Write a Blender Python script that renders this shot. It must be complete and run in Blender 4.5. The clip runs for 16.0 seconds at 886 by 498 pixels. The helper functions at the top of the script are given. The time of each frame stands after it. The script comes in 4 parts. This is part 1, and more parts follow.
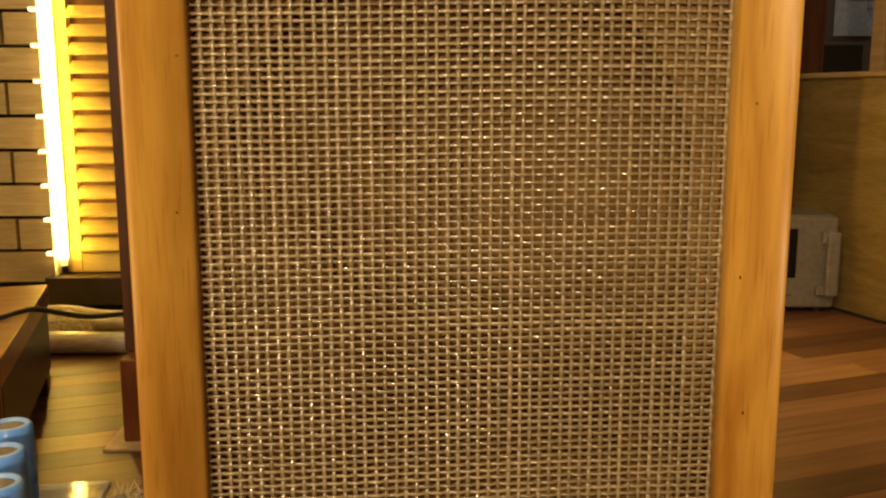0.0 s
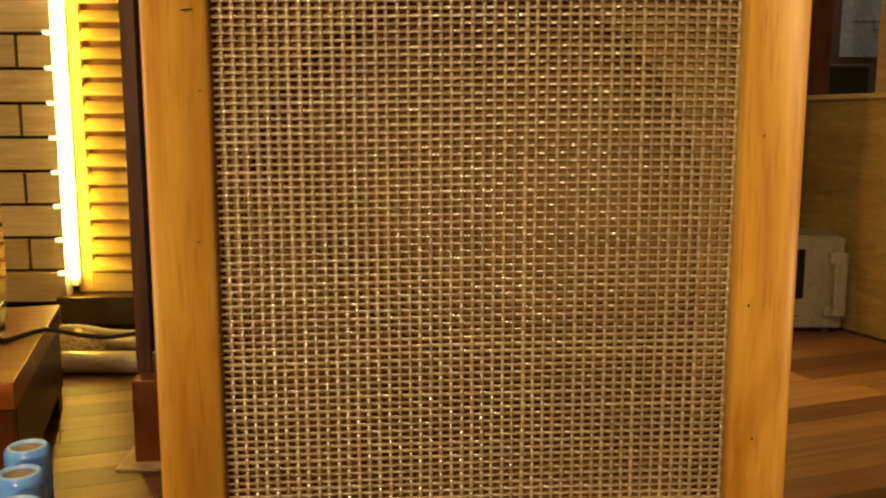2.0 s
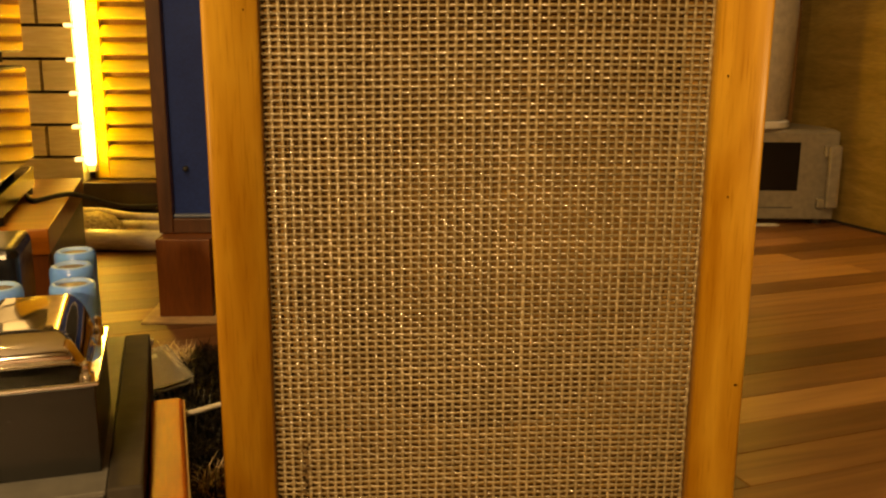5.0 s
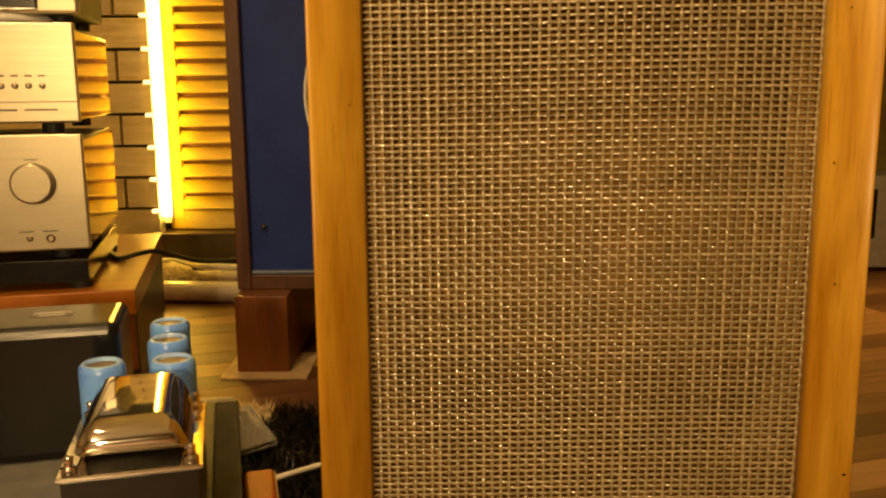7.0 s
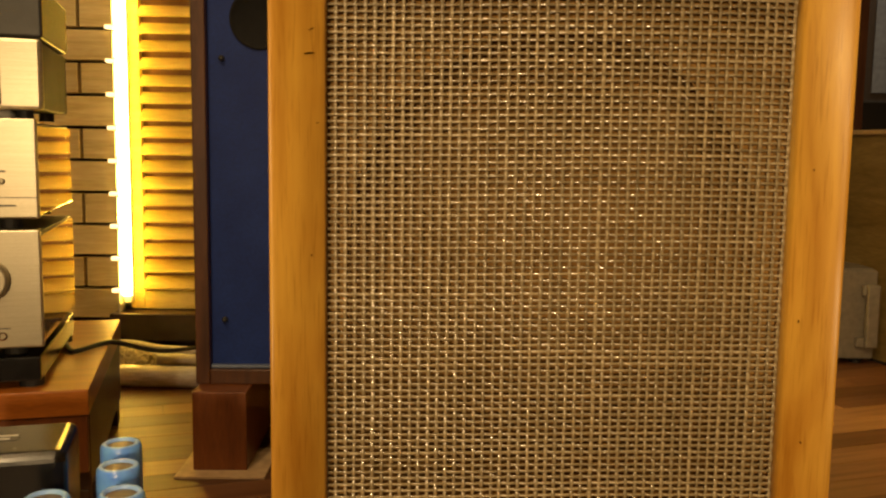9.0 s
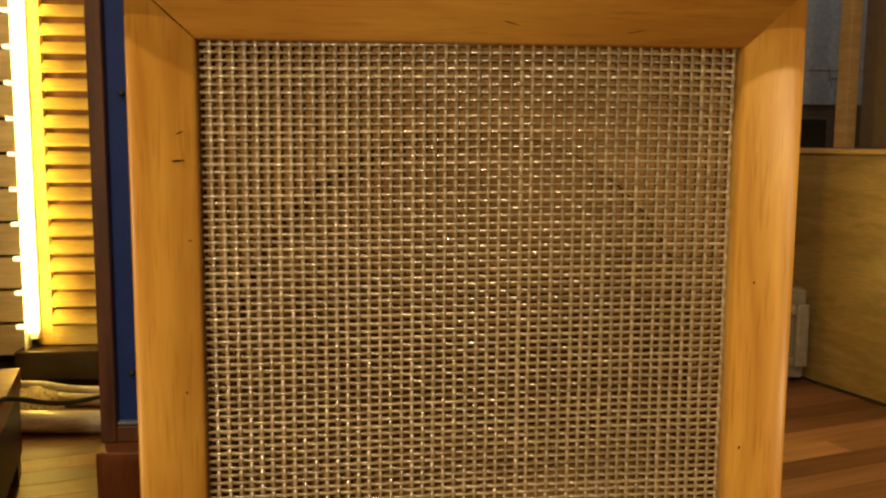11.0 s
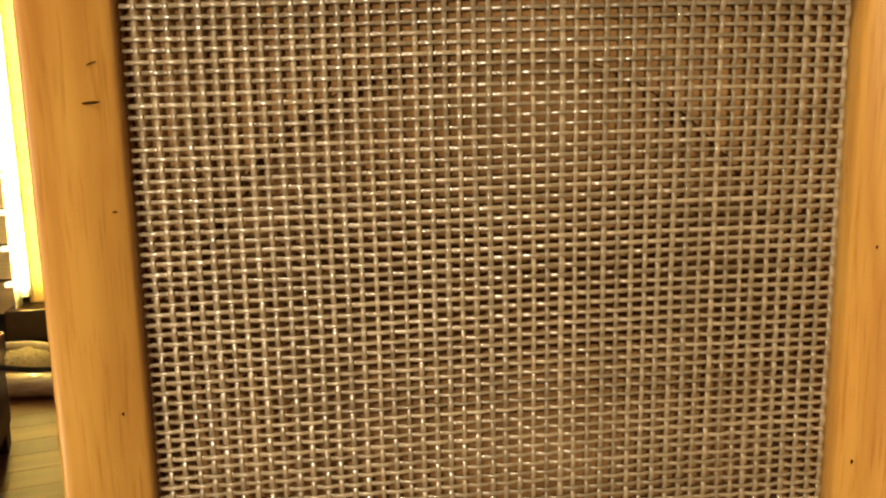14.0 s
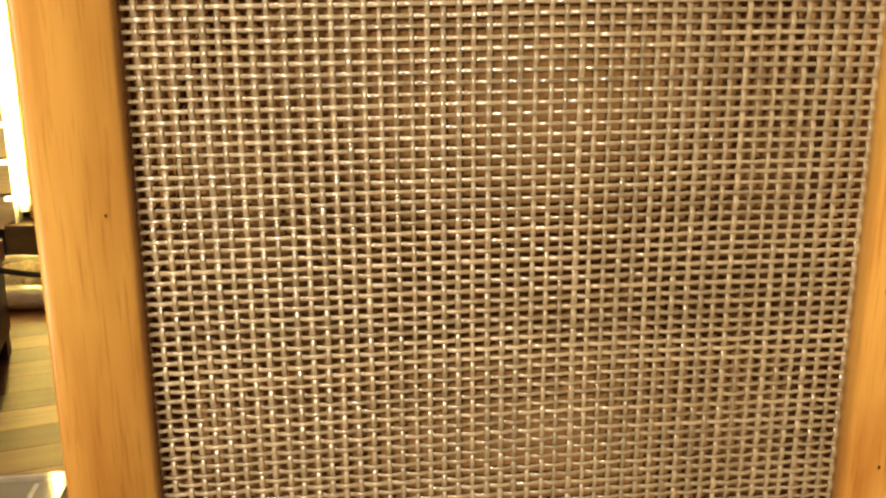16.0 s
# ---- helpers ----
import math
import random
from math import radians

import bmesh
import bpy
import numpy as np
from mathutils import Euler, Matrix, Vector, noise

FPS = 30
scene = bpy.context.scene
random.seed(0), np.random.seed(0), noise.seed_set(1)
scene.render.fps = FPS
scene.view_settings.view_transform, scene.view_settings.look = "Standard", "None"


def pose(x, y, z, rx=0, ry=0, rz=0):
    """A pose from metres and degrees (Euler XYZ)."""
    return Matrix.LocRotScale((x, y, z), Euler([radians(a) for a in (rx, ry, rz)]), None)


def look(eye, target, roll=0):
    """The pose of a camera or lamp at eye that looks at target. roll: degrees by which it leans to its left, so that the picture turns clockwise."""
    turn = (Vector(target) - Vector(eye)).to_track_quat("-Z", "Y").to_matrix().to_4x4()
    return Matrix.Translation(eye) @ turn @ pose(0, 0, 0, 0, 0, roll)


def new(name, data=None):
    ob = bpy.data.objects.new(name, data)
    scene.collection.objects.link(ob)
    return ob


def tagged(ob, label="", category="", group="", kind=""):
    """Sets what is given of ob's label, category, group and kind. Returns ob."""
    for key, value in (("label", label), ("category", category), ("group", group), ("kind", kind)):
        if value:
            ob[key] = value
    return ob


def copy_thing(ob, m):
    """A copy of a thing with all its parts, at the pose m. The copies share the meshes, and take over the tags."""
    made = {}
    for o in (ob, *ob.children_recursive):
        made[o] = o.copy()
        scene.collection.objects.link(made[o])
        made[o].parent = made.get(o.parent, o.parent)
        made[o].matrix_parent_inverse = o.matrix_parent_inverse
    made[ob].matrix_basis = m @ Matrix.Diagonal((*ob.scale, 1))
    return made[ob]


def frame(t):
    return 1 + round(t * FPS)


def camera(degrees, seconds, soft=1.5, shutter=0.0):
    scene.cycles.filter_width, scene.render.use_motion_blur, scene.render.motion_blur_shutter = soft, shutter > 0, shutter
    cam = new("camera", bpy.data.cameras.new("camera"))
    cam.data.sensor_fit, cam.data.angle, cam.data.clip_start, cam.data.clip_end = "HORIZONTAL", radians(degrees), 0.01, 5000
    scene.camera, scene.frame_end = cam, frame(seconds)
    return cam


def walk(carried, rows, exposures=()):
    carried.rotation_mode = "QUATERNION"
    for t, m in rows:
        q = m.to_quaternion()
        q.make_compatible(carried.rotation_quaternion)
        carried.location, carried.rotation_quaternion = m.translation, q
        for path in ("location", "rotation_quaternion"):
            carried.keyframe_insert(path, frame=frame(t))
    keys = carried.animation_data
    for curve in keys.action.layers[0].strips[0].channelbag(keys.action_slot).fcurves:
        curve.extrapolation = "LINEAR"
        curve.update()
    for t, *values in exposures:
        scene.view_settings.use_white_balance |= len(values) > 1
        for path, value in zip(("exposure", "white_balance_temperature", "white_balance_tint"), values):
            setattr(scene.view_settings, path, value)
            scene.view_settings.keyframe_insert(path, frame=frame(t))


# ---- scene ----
SOFT = 2.3
cam = camera(53.04, 16.0, soft=SOFT)
ROWS = [
    (0.0, -0.0449, -0.5293, 0.5627, 80.51, 0.02, -3.40),
    (0.5, -0.0447, -0.5325, 0.5673, 80.75, 0.14, -3.29),
    (1.0, -0.0493, -0.5370, 0.5718, 81.10, 0.20, -3.09),
    (1.5, -0.0514, -0.5407, 0.5741, 81.44, 0.10, -2.99),
    (2.0, -0.0506, -0.5406, 0.5714, 81.65, 0.02, -2.99),
    (2.5, -0.0492, -0.5465, 0.5693, 81.61, 0.06, -3.08),
    (3.0, -0.0508, -0.5721, 0.5646, 81.63, 0.23, -3.17),
    (3.5, -0.0527, -0.6002, 0.5516, 81.69, 0.33, -3.33),
    (4.0, -0.0598, -0.6258, 0.5285, 80.91, 0.29, -3.16),
    (4.2, -0.0616, -0.6301, 0.5117, 80.11, -0.04, -3.14),
    (6.3, -0.0756, -0.6381, 0.4613, 75.28, -0.18, -2.13),
    (6.5, -0.0818, -0.6381, 0.4761, 76.46, -0.08, -1.31),
    (7.0, -0.0971, -0.6315, 0.5115, 79.51, 0.48, 0.68),
    (7.5, -0.1010, -0.6229, 0.5397, 81.50, 0.63, 0.49),
    (8.0, -0.1047, -0.6196, 0.5561, 82.53, -0.14, -0.57),
    (8.2, -0.1019, -0.6165, 0.5625, 82.78, -0.43, -0.87),
    (10.3, -0.0834, -0.5897, 0.5943, 83.71, -1.24, -2.67),
    (10.5, -0.0776, -0.5746, 0.6081, 83.40, -1.23, -3.60),
    (11.0, -0.0700, -0.5255, 0.6457, 83.13, -0.39, -5.53),
    (11.5, -0.0609, -0.4900, 0.6740, 83.02, 0.08, -6.25),
    (12.0, -0.0641, -0.4746, 0.7087, 82.68, 0.76, -6.07),
    (12.5, -0.0611, -0.4616, 0.7083, 81.82, 1.11, -5.18),
    (13.0, -0.0601, -0.4300, 0.6796, 80.54, 1.26, -5.50),
    (13.5, -0.0597, -0.4038, 0.6594, 79.59, 1.25, -5.21),
    (14.0, -0.0596, -0.3871, 0.6415, 79.06, 1.10, -5.13),
    (14.5, -0.0574, -0.3753, 0.6159, 77.46, 1.19, -4.83),
    (15.0, -0.0561, -0.3735, 0.5989, 77.18, 0.79, -4.64),
    (15.5, -0.0613, -0.3719, 0.5813, 76.61, 0.34, -4.72),
    (16.0, -0.0606, -0.3702, 0.5741, 75.68, 0.31, -4.66),
]
EXPOSURES = [(0.0, -0.17, 6500, 10), (2.5, -0.17, 7100, 10), (3.0, -0.18, 7600, 10), (3.5, -0.20, 9200, 12), (4.2, -0.20, 9800, 12), (6.5, -0.05, 10200, 12), (7.0, -0.16, 9000, 11), (7.5, -0.33, 8100, 10), (8.0, -0.30, 7700, 10), (10.5, -0.29, 6800, 10), (11.5, -0.16, 5900, 9), (12.0, -0.05, 5600, 9), (13.0, 0.04, 5900, 9), (14.0, 0.26, 5400, 9), (15.0, 0.66, 5200, 9), (16.0, 0.71, 5200, 9)]
walk(cam, [(t, pose(x, y, z, rx, ry, rz)) for t, x, y, z, rx, ry, rz in ROWS], EXPOSURES)

# ---- light ----
world = bpy.data.worlds.new("room_air")
scene.world = world
world.use_nodes = True
world.node_tree.nodes["Background"].inputs[0].default_value = (1.0, 0.8, 0.55, 1)
world.node_tree.nodes["Background"].inputs[1].default_value = 0.02


def lamp(name, x, y, z, size, power, color, target):
    data = bpy.data.lights.new(name, "AREA")
    data.shape, data.size, data.energy, data.color = "DISK", size, power, color
    ob = new(name, data)
    ob.matrix_world = look((x, y, z), target)
    return ob


WARM = (1.0, 0.66, 0.32)
SOFTWHITE = (1.0, 0.72, 0.40)
# the last two are fills, added to brighten the right floor and left side
SPOTS = ((-0.85, -0.95, 23, (-0.45, 0.05, 0.20), SOFTWHITE), (-0.62, -1.80, 20, (-0.15, -0.1, 0.35), SOFTWHITE), (0.95, 0.15, 4.8, (0.85, 0.5, 0.0), SOFTWHITE), (-0.85, 0.10, 5, (-0.85, 0.5, 0.0), WARM))
for sx, sy, power, aim, tone in SPOTS:
    lamp("unseen_ceiling_lamp", sx, sy, 2.42, 0.06, power, tone, aim)


# unseen lamp added in the recess beyond the opening, to light the poster
lamp("unseen_ceiling_lamp", 1.75, 2.3, 2.42, 0.08, 9, (1.0, 0.9, 0.78), (1.7, 2.5, 0.9))
# unseen lamp added low behind the camera, for the highlights on the cane
lamp("unseen_low_lamp", -0.30, -1.66, 0.68, 0.10, 20.5, SOFTWHITE, (-0.08, 0, 0.5))


# ---- materials ----
def nodes_of(name):
    m = bpy.data.materials.new(name)
    m.use_nodes = True
    t = m.node_tree
    return m, t, t.nodes["Principled BSDF"]


def rgb(c):
    return (c[0], c[1], c[2], 1)


def mat(name, c1, c2, scale=8.0, stretch=(1, 1, 1), rough=0.5, metal=0.0, bump=0.1, fine=60.0, coat=0.0, vary=0.0, rough_var=0.1, detail=6.0, dist=0.0, bumpd=0.001, coat_rough=0.15, spec=0.5):
    """A surface whose colour runs between c1 and c2 by coarse noise, with fine grain and relief."""
    m, t, b = nodes_of(name)
    n, l = t.nodes.new, t.links.new
    co = n("ShaderNodeTexCoord")
    info = n("ShaderNodeObjectInfo")
    mapp = n("ShaderNodeMapping")
    mapp.inputs["Scale"].default_value = stretch
    add = n("ShaderNodeVectorMath")
    add.operation = "MULTIPLY_ADD"
    add.inputs[1].default_value = (37.0, 23.0, 51.0)
    l(info.outputs["Random"], add.inputs[0])
    l(co.outputs["Object"], add.inputs[2])
    l(add.outputs[0], mapp.inputs["Vector"])
    big, small = n("ShaderNodeTexNoise"), n("ShaderNodeTexNoise")
    big.inputs["Scale"].default_value, small.inputs["Scale"].default_value = scale, fine
    big.inputs["Detail"].default_value = detail
    big.inputs["Distortion"].default_value = dist
    l(mapp.outputs[0], big.inputs["Vector"])
    l(mapp.outputs[0], small.inputs["Vector"])
    ramp = n("ShaderNodeValToRGB")
    ramp.color_ramp.elements[0].position, ramp.color_ramp.elements[1].position = 0.3, 0.7
    ramp.color_ramp.elements[0].color, ramp.color_ramp.elements[1].color = rgb(c1), rgb(c2)
    l(big.outputs["Fac"], ramp.inputs["Fac"])
    mix = n("ShaderNodeMix")
    mix.data_type, mix.blend_type = "RGBA", "OVERLAY"
    mix.inputs["Factor"].default_value = 0.35
    l(ramp.outputs["Color"], mix.inputs[6])
    l(small.outputs["Fac"], mix.inputs[7])
    last = mix.outputs[2]
    if vary:
        hsv = n("ShaderNodeHueSaturation")
        mr = n("ShaderNodeMapRange")
        mr.inputs["To Min"].default_value, mr.inputs["To Max"].default_value = 1 - vary, 1 + vary
        l(info.outputs["Random"], mr.inputs["Value"])
        l(mr.outputs[0], hsv.inputs["Value"])
        l(last, hsv.inputs["Color"])
        last = hsv.outputs["Color"]
    l(last, b.inputs["Base Color"])
    rr = n("ShaderNodeMapRange")
    rr.inputs["To Min"].default_value, rr.inputs["To Max"].default_value = max(0.02, rough - rough_var), min(1, rough + rough_var)
    l(small.outputs["Fac"], rr.inputs["Value"])
    l(rr.outputs[0], b.inputs["Roughness"])
    b.inputs["Metallic"].default_value = metal
    b.inputs["Specular IOR Level"].default_value = spec
    b.inputs["Coat Weight"].default_value = coat
    b.inputs["Coat Roughness"].default_value = coat_rough
    if bump:
        bp = n("ShaderNodeBump")
        bp.inputs["Strength"].default_value, bp.inputs["Distance"].default_value = bump, bumpd
        l(small.outputs["Fac"], bp.inputs["Height"])
        l(bp.outputs[0], b.inputs["Normal"])
    return m


def glow(name, color, power):
    m, t, b = nodes_of(name)
    b.inputs["Base Color"].default_value = rgb(color)
    b.inputs["Emission Color"].default_value = rgb(color)
    b.inputs["Emission Strength"].default_value = power
    return m


HONEY1, HONEY2 = (0.36, 0.160, 0.018), (0.62, 0.36, 0.064)


def varnished(name, along):
    """Honey varnished wood: long streaks, fine pores and broad reddish clouds, with the grain along one axis."""
    m, t, b = nodes_of(name)
    n, l = t.nodes.new, t.links.new
    co, info = n("ShaderNodeTexCoord"), n("ShaderNodeObjectInfo")
    add = n("ShaderNodeVectorMath")
    add.operation = "MULTIPLY_ADD"
    add.inputs[1].default_value = (3.7, 2.3, 5.1)
    l(info.outputs["Random"], add.inputs[0])
    l(co.outputs["Object"], add.inputs[2])

    def noise_at(scale, stretch, detail, distortion):
        mp, nz = n("ShaderNodeMapping"), n("ShaderNodeTexNoise")
        mp.inputs["Scale"].default_value = [1.0 if k == along else stretch for k in range(3)]
        nz.inputs["Scale"].default_value, nz.inputs["Detail"].default_value, nz.inputs["Distortion"].default_value = scale, detail, distortion
        l(add.outputs[0], mp.inputs["Vector"])
        l(mp.outputs[0], nz.inputs["Vector"])
        return nz.outputs["Fac"]

    def ramp(fac, p0, c0, p1, c1):
        r = n("ShaderNodeValToRGB")
        e = r.color_ramp.elements
        e[0].position, e[0].color, e[1].position, e[1].color = p0, rgb(c0), p1, rgb(c1)
        l(fac, r.inputs["Fac"])
        return r.outputs["Color"]

    def mixed(kind, fac, c0, c1):
        x = n("ShaderNodeMix")
        x.data_type, x.blend_type = "RGBA", kind
        x.inputs["Factor"].default_value = fac
        l(c0, x.inputs[6])
        l(c1, x.inputs[7])
        return x.outputs[2]

    streak = ramp(noise_at(5.0, 9, 5, 0.7), 0.28, HONEY1, 0.70, HONEY2)
    cloud = ramp(noise_at(7.0, 1.6, 3, 0.4), 0.36, (0.76, 0.56, 0.40), 0.62, (1, 1, 1))
    pores_fac = noise_at(30.0, 22, 3, 0.0)
    pores = ramp(pores_fac, 0.30, (0.80, 0.74, 0.66), 0.46, (1, 1, 1))
    l(mixed("MULTIPLY", 1.0, mixed("MULTIPLY", 0.45, streak, cloud), pores), b.inputs["Base Color"])
    rr = n("ShaderNodeMapRange")
    rr.inputs["To Min"].default_value, rr.inputs["To Max"].default_value = 0.30, 0.46
    l(pores_fac, rr.inputs["Value"])
    l(rr.outputs[0], b.inputs["Roughness"])
    b.inputs["Specular IOR Level"].default_value = 0.45
    bp = n("ShaderNodeBump")
    bp.inputs["Strength"].default_value, bp.inputs["Distance"].default_value = 0.08, 0.001
    l(pores_fac, bp.inputs["Height"])
    l(bp.outputs[0], b.inputs["Normal"])
    return m


wood_v = varnished("honey_wood_upright", 2)
wood_h = varnished("honey_wood_level", 0)
wood_knot = mat("wood_knot", (0.15, 0.055, 0.010), (0.22, 0.085, 0.018), 90, rough=0.5)
cane = mat("lacquered_cane", (0.222, 0.172, 0.092), (0.345, 0.28, 0.168), 18, (1, 1, 1), 0.26, 0, 0.15, 300, 1.0, 0.2, 0.1, coat_rough=0.12)
cane_stain = mat("dark_stain", (0.10, 0.06, 0.025), (0.16, 0.10, 0.04), 90, rough=0.6)
baffle_cloth = mat("brown_baffle", (0.205, 0.107, 0.030), (0.26, 0.141, 0.042), 30, rough=0.85, spec=0.15)
black_cone = mat("brown_cone", (0.175, 0.090, 0.025), (0.225, 0.120, 0.036), 30, rough=0.8, spec=0.15)


def laminate():
    """Laminate strips: each piece takes its own tone, with long grain streaks over it."""
    m, t, b = nodes_of("laminate_plank")
    n, l = t.nodes.new, t.links.new
    co, info = n("ShaderNodeTexCoord"), n("ShaderNodeObjectInfo")
    tone = n("ShaderNodeValToRGB")
    e = tone.color_ramp.elements
    e[0].position, e[0].color, e[1].position, e[1].color = 0.0, (0.095, 0.041, 0.020, 1), 1.0, (0.43, 0.235, 0.115, 1)
    for p, c in ((0.22, (0.150, 0.067, 0.032, 1)), (0.45, (0.21, 0.100, 0.049, 1)), (0.7, (0.275, 0.142, 0.070, 1)), (0.86, (0.335, 0.180, 0.088, 1))):
        e.new(p).color = c
    l(info.outputs["Random"], tone.inputs["Fac"])
    add, mp = n("ShaderNodeVectorMath"), n("ShaderNodeMapping")
    add.operation = "MULTIPLY_ADD"
    add.inputs[1].default_value = (17.0, 23.0, 5.0)
    l(info.outputs["Random"], add.inputs[0])
    l(co.outputs["Object"], add.inputs[2])
    l(add.outputs[0], mp.inputs["Vector"])
    mp.inputs["Scale"].default_value = (1.0, 16.0, 1.0)
    grain, fine = n("ShaderNodeTexNoise"), n("ShaderNodeTexNoise")
    grain.inputs["Scale"].default_value, grain.inputs["Detail"].default_value, grain.inputs["Distortion"].default_value = 3.2, 5, 0.6
    fine.inputs["Scale"].default_value, fine.inputs["Detail"].default_value = 26.0, 3
    l(mp.outputs[0], grain.inputs["Vector"])
    l(mp.outputs[0], fine.inputs["Vector"])
    shade = n("ShaderNodeValToRGB")
    q = shade.color_ramp.elements
    q[0].position, q[0].color, q[1].position, q[1].color = 0.30, (0.66, 0.60, 0.56, 1), 0.68, (1.12, 1.10, 1.06, 1)
    l(grain.outputs["Fac"], shade.inputs["Fac"])
    mx = n("ShaderNodeMix")
    mx.data_type, mx.blend_type = "RGBA", "MULTIPLY"
    mx.inputs["Factor"].default_value = 0.9
    l(tone.outputs["Color"], mx.inputs[6])
    l(shade.outputs["Color"], mx.inputs[7])
    l(mx.outputs[2], b.inputs["Base Color"])
    rr = n("ShaderNodeMapRange")
    rr.inputs["To Min"].default_value, rr.inputs["To Max"].default_value = 0.40, 0.56
    l(fine.outputs["Fac"], rr.inputs["Value"])
    l(rr.outputs[0], b.inputs["Roughness"])
    b.inputs["Specular IOR Level"].default_value = 0.3
    bp = n("ShaderNodeBump")
    bp.inputs["Strength"].default_value, bp.inputs["Distance"].default_value = 0.06, 0.001
    l(fine.outputs["Fac"], bp.inputs["Height"])
    l(bp.outputs[0], b.inputs["Normal"])
    return m


floor_mat = laminate()
floor_base = mat("laminate_joint", (0.03, 0.018, 0.01), (0.05, 0.03, 0.018), 20, rough=0.7)
brick_wood = mat("pine_block", (0.60, 0.45, 0.175), (0.80, 0.635, 0.295), 5, (0.9, 1, 9), 0.55, 0, 0.08, 30, 0, 0.12, 0.08, 4, 0.8)
joint_black = mat("black_joint", (0.008, 0.006, 0.004), (0.014, 0.010, 0.007), 40, rough=0.8)
shutter_wood = mat("pine_shutter", (0.58, 0.41, 0.10), (0.76, 0.56, 0.17), 6, (1, 1, 7), 0.5, 0, 0.08, 40, 0, 0.08, 0.08, 4, 0.8)
slat_wood = mat("pine_slat", (0.64, 0.46, 0.11), (0.82, 0.61, 0.19), 6, (1, 8, 8), 0.5, 0, 0.08, 40, 0, 0.1, 0.08, 4, 0.8)
walnut = mat("dark_walnut", (0.045, 0.016, 0.007), (0.10, 0.036, 0.014), 8, (6, 6, 0.8), 0.38, 0, 0.06, 60, 0.15, 0.06)
red_block = mat("reddish_veneer", (0.115, 0.032, 0.008), (0.175, 0.053, 0.014), 8, (5, 5, 0.8), 0.42, 0, 0.05, 60, 0.1)
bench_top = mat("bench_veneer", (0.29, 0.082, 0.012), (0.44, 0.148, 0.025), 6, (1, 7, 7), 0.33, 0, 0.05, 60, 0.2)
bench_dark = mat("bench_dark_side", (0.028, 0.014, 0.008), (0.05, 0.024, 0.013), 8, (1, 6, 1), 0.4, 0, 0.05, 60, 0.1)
blue_paint = mat("blue_baffle_paint", (0.006, 0.020, 0.125), (0.010, 0.030, 0.165), 12, spec=0.2, rough=0.55, bump=0.12, fine=220)
lit_ledge_blue = mat("grey_blue_lit_ledge", (0.09, 0.12, 0.19), (0.12, 0.155, 0.24), 20, rough=0.4)
port_shade = mat("port_shade_black", (0.001, 0.001, 0.001), (0.002, 0.002, 0.002), 20, rough=0.95, bump=0)
black_plastic = mat("black_plastic", (0.022, 0.022, 0.020), (0.034, 0.033, 0.030), 30, rough=0.42, fine=200)
gloss_black = mat("gloss_black", (0.006, 0.006, 0.006), (0.012, 0.011, 0.01), 20, rough=0.22, bump=0.0, rough_var=0.04)
rubber = mat("black_rubber", (0.01, 0.01, 0.01), (0.018, 0.017, 0.016), 60, rough=0.6)
paper_cone = mat("paper_cone", (0.006, 0.0055, 0.005), (0.014, 0.013, 0.012), 40, rough=0.8)
white_paint = mat("white_paint", (0.62, 0.62, 0.6), (0.72, 0.71, 0.68), 30, rough=0.45)
grey_panel = mat("grey_panel", (0.05, 0.05, 0.052), (0.07, 0.07, 0.072), 40, rough=0.5)
silver = mat("champagne_aluminium", (0.42, 0.38, 0.275), (0.48, 0.435, 0.325), 9, (1, 1, 60), 0.36, 0.85, 0.05, 160, 0, 0, 0.05)
mirror_side = mat("polished_side", (0.82, 0.78, 0.7), (0.88, 0.85, 0.78), 10, rough=0.06, metal=1.0, bump=0.0, rough_var=0.03)
chrome = mat("chrome", (0.84, 0.81, 0.77), (0.90, 0.88, 0.84), 12, rough=0.07, metal=1.0, bump=0.03, fine=25, rough_var=0.03)
cap_blue = mat("blue_sleeve", (0.12, 0.35, 1.0), (0.15, 0.39, 1.0), 20, rough=0.3, bump=0.02, coat=0.3)
cap_rim = mat("pale_blue_rim", (0.27, 0.50, 0.98), (0.33, 0.56, 0.98), 20, rough=0.35, bump=0.0)
cap_grey = mat("grey_vent_disc", (0.13, 0.10, 0.075), (0.19, 0.155, 0.12), 60, rough=0.5)
steel_grey = mat("grey_steel_plate", (0.125, 0.125, 0.118), (0.17, 0.17, 0.16), 12, rough=0.55, metal=0.0, bump=0.04, spec=0.2)
rail_grey = mat("dark_rail", (0.040, 0.036, 0.030), (0.060, 0.054, 0.045), 14, rough=0.7, spec=0.06)
case_black = mat("satin_black", (0.005, 0.005, 0.005), (0.009, 0.008, 0.008), 20, rough=0.22, bump=0.02, spec=0.35)
core_black = mat("black_core", (0.006, 0.006, 0.005), (0.011, 0.010, 0.009), 30, (1, 1, 8), 0.22, 0, 0.03, 60, spec=0.5)
label_pale = mat("pale_print", (0.5, 0.48, 0.44), (0.6, 0.58, 0.52), 60, rough=0.5, bump=0)
orange_wood = mat("reddish_wood", (0.23, 0.046, 0.006), (0.40, 0.098, 0.013), 7, (7, 0.9, 7), 0.36, 0, 0.02, 40, 0.1, 0, 0.05, 5, 0.8)
fur_black = mat("black_fur", (0.002, 0.002, 0.002), (0.005, 0.005, 0.005), 40, rough=0.28, bump=0, spec=0.24)
fur_cream = mat("cream_fur", (0.52, 0.40, 0.25), (0.68, 0.56, 0.38), 40, rough=0.6, bump=0)
fur_brown = mat("brown_fur", (0.16, 0.08, 0.03), (0.26, 0.14, 0.05), 40, rough=0.6, bump=0)
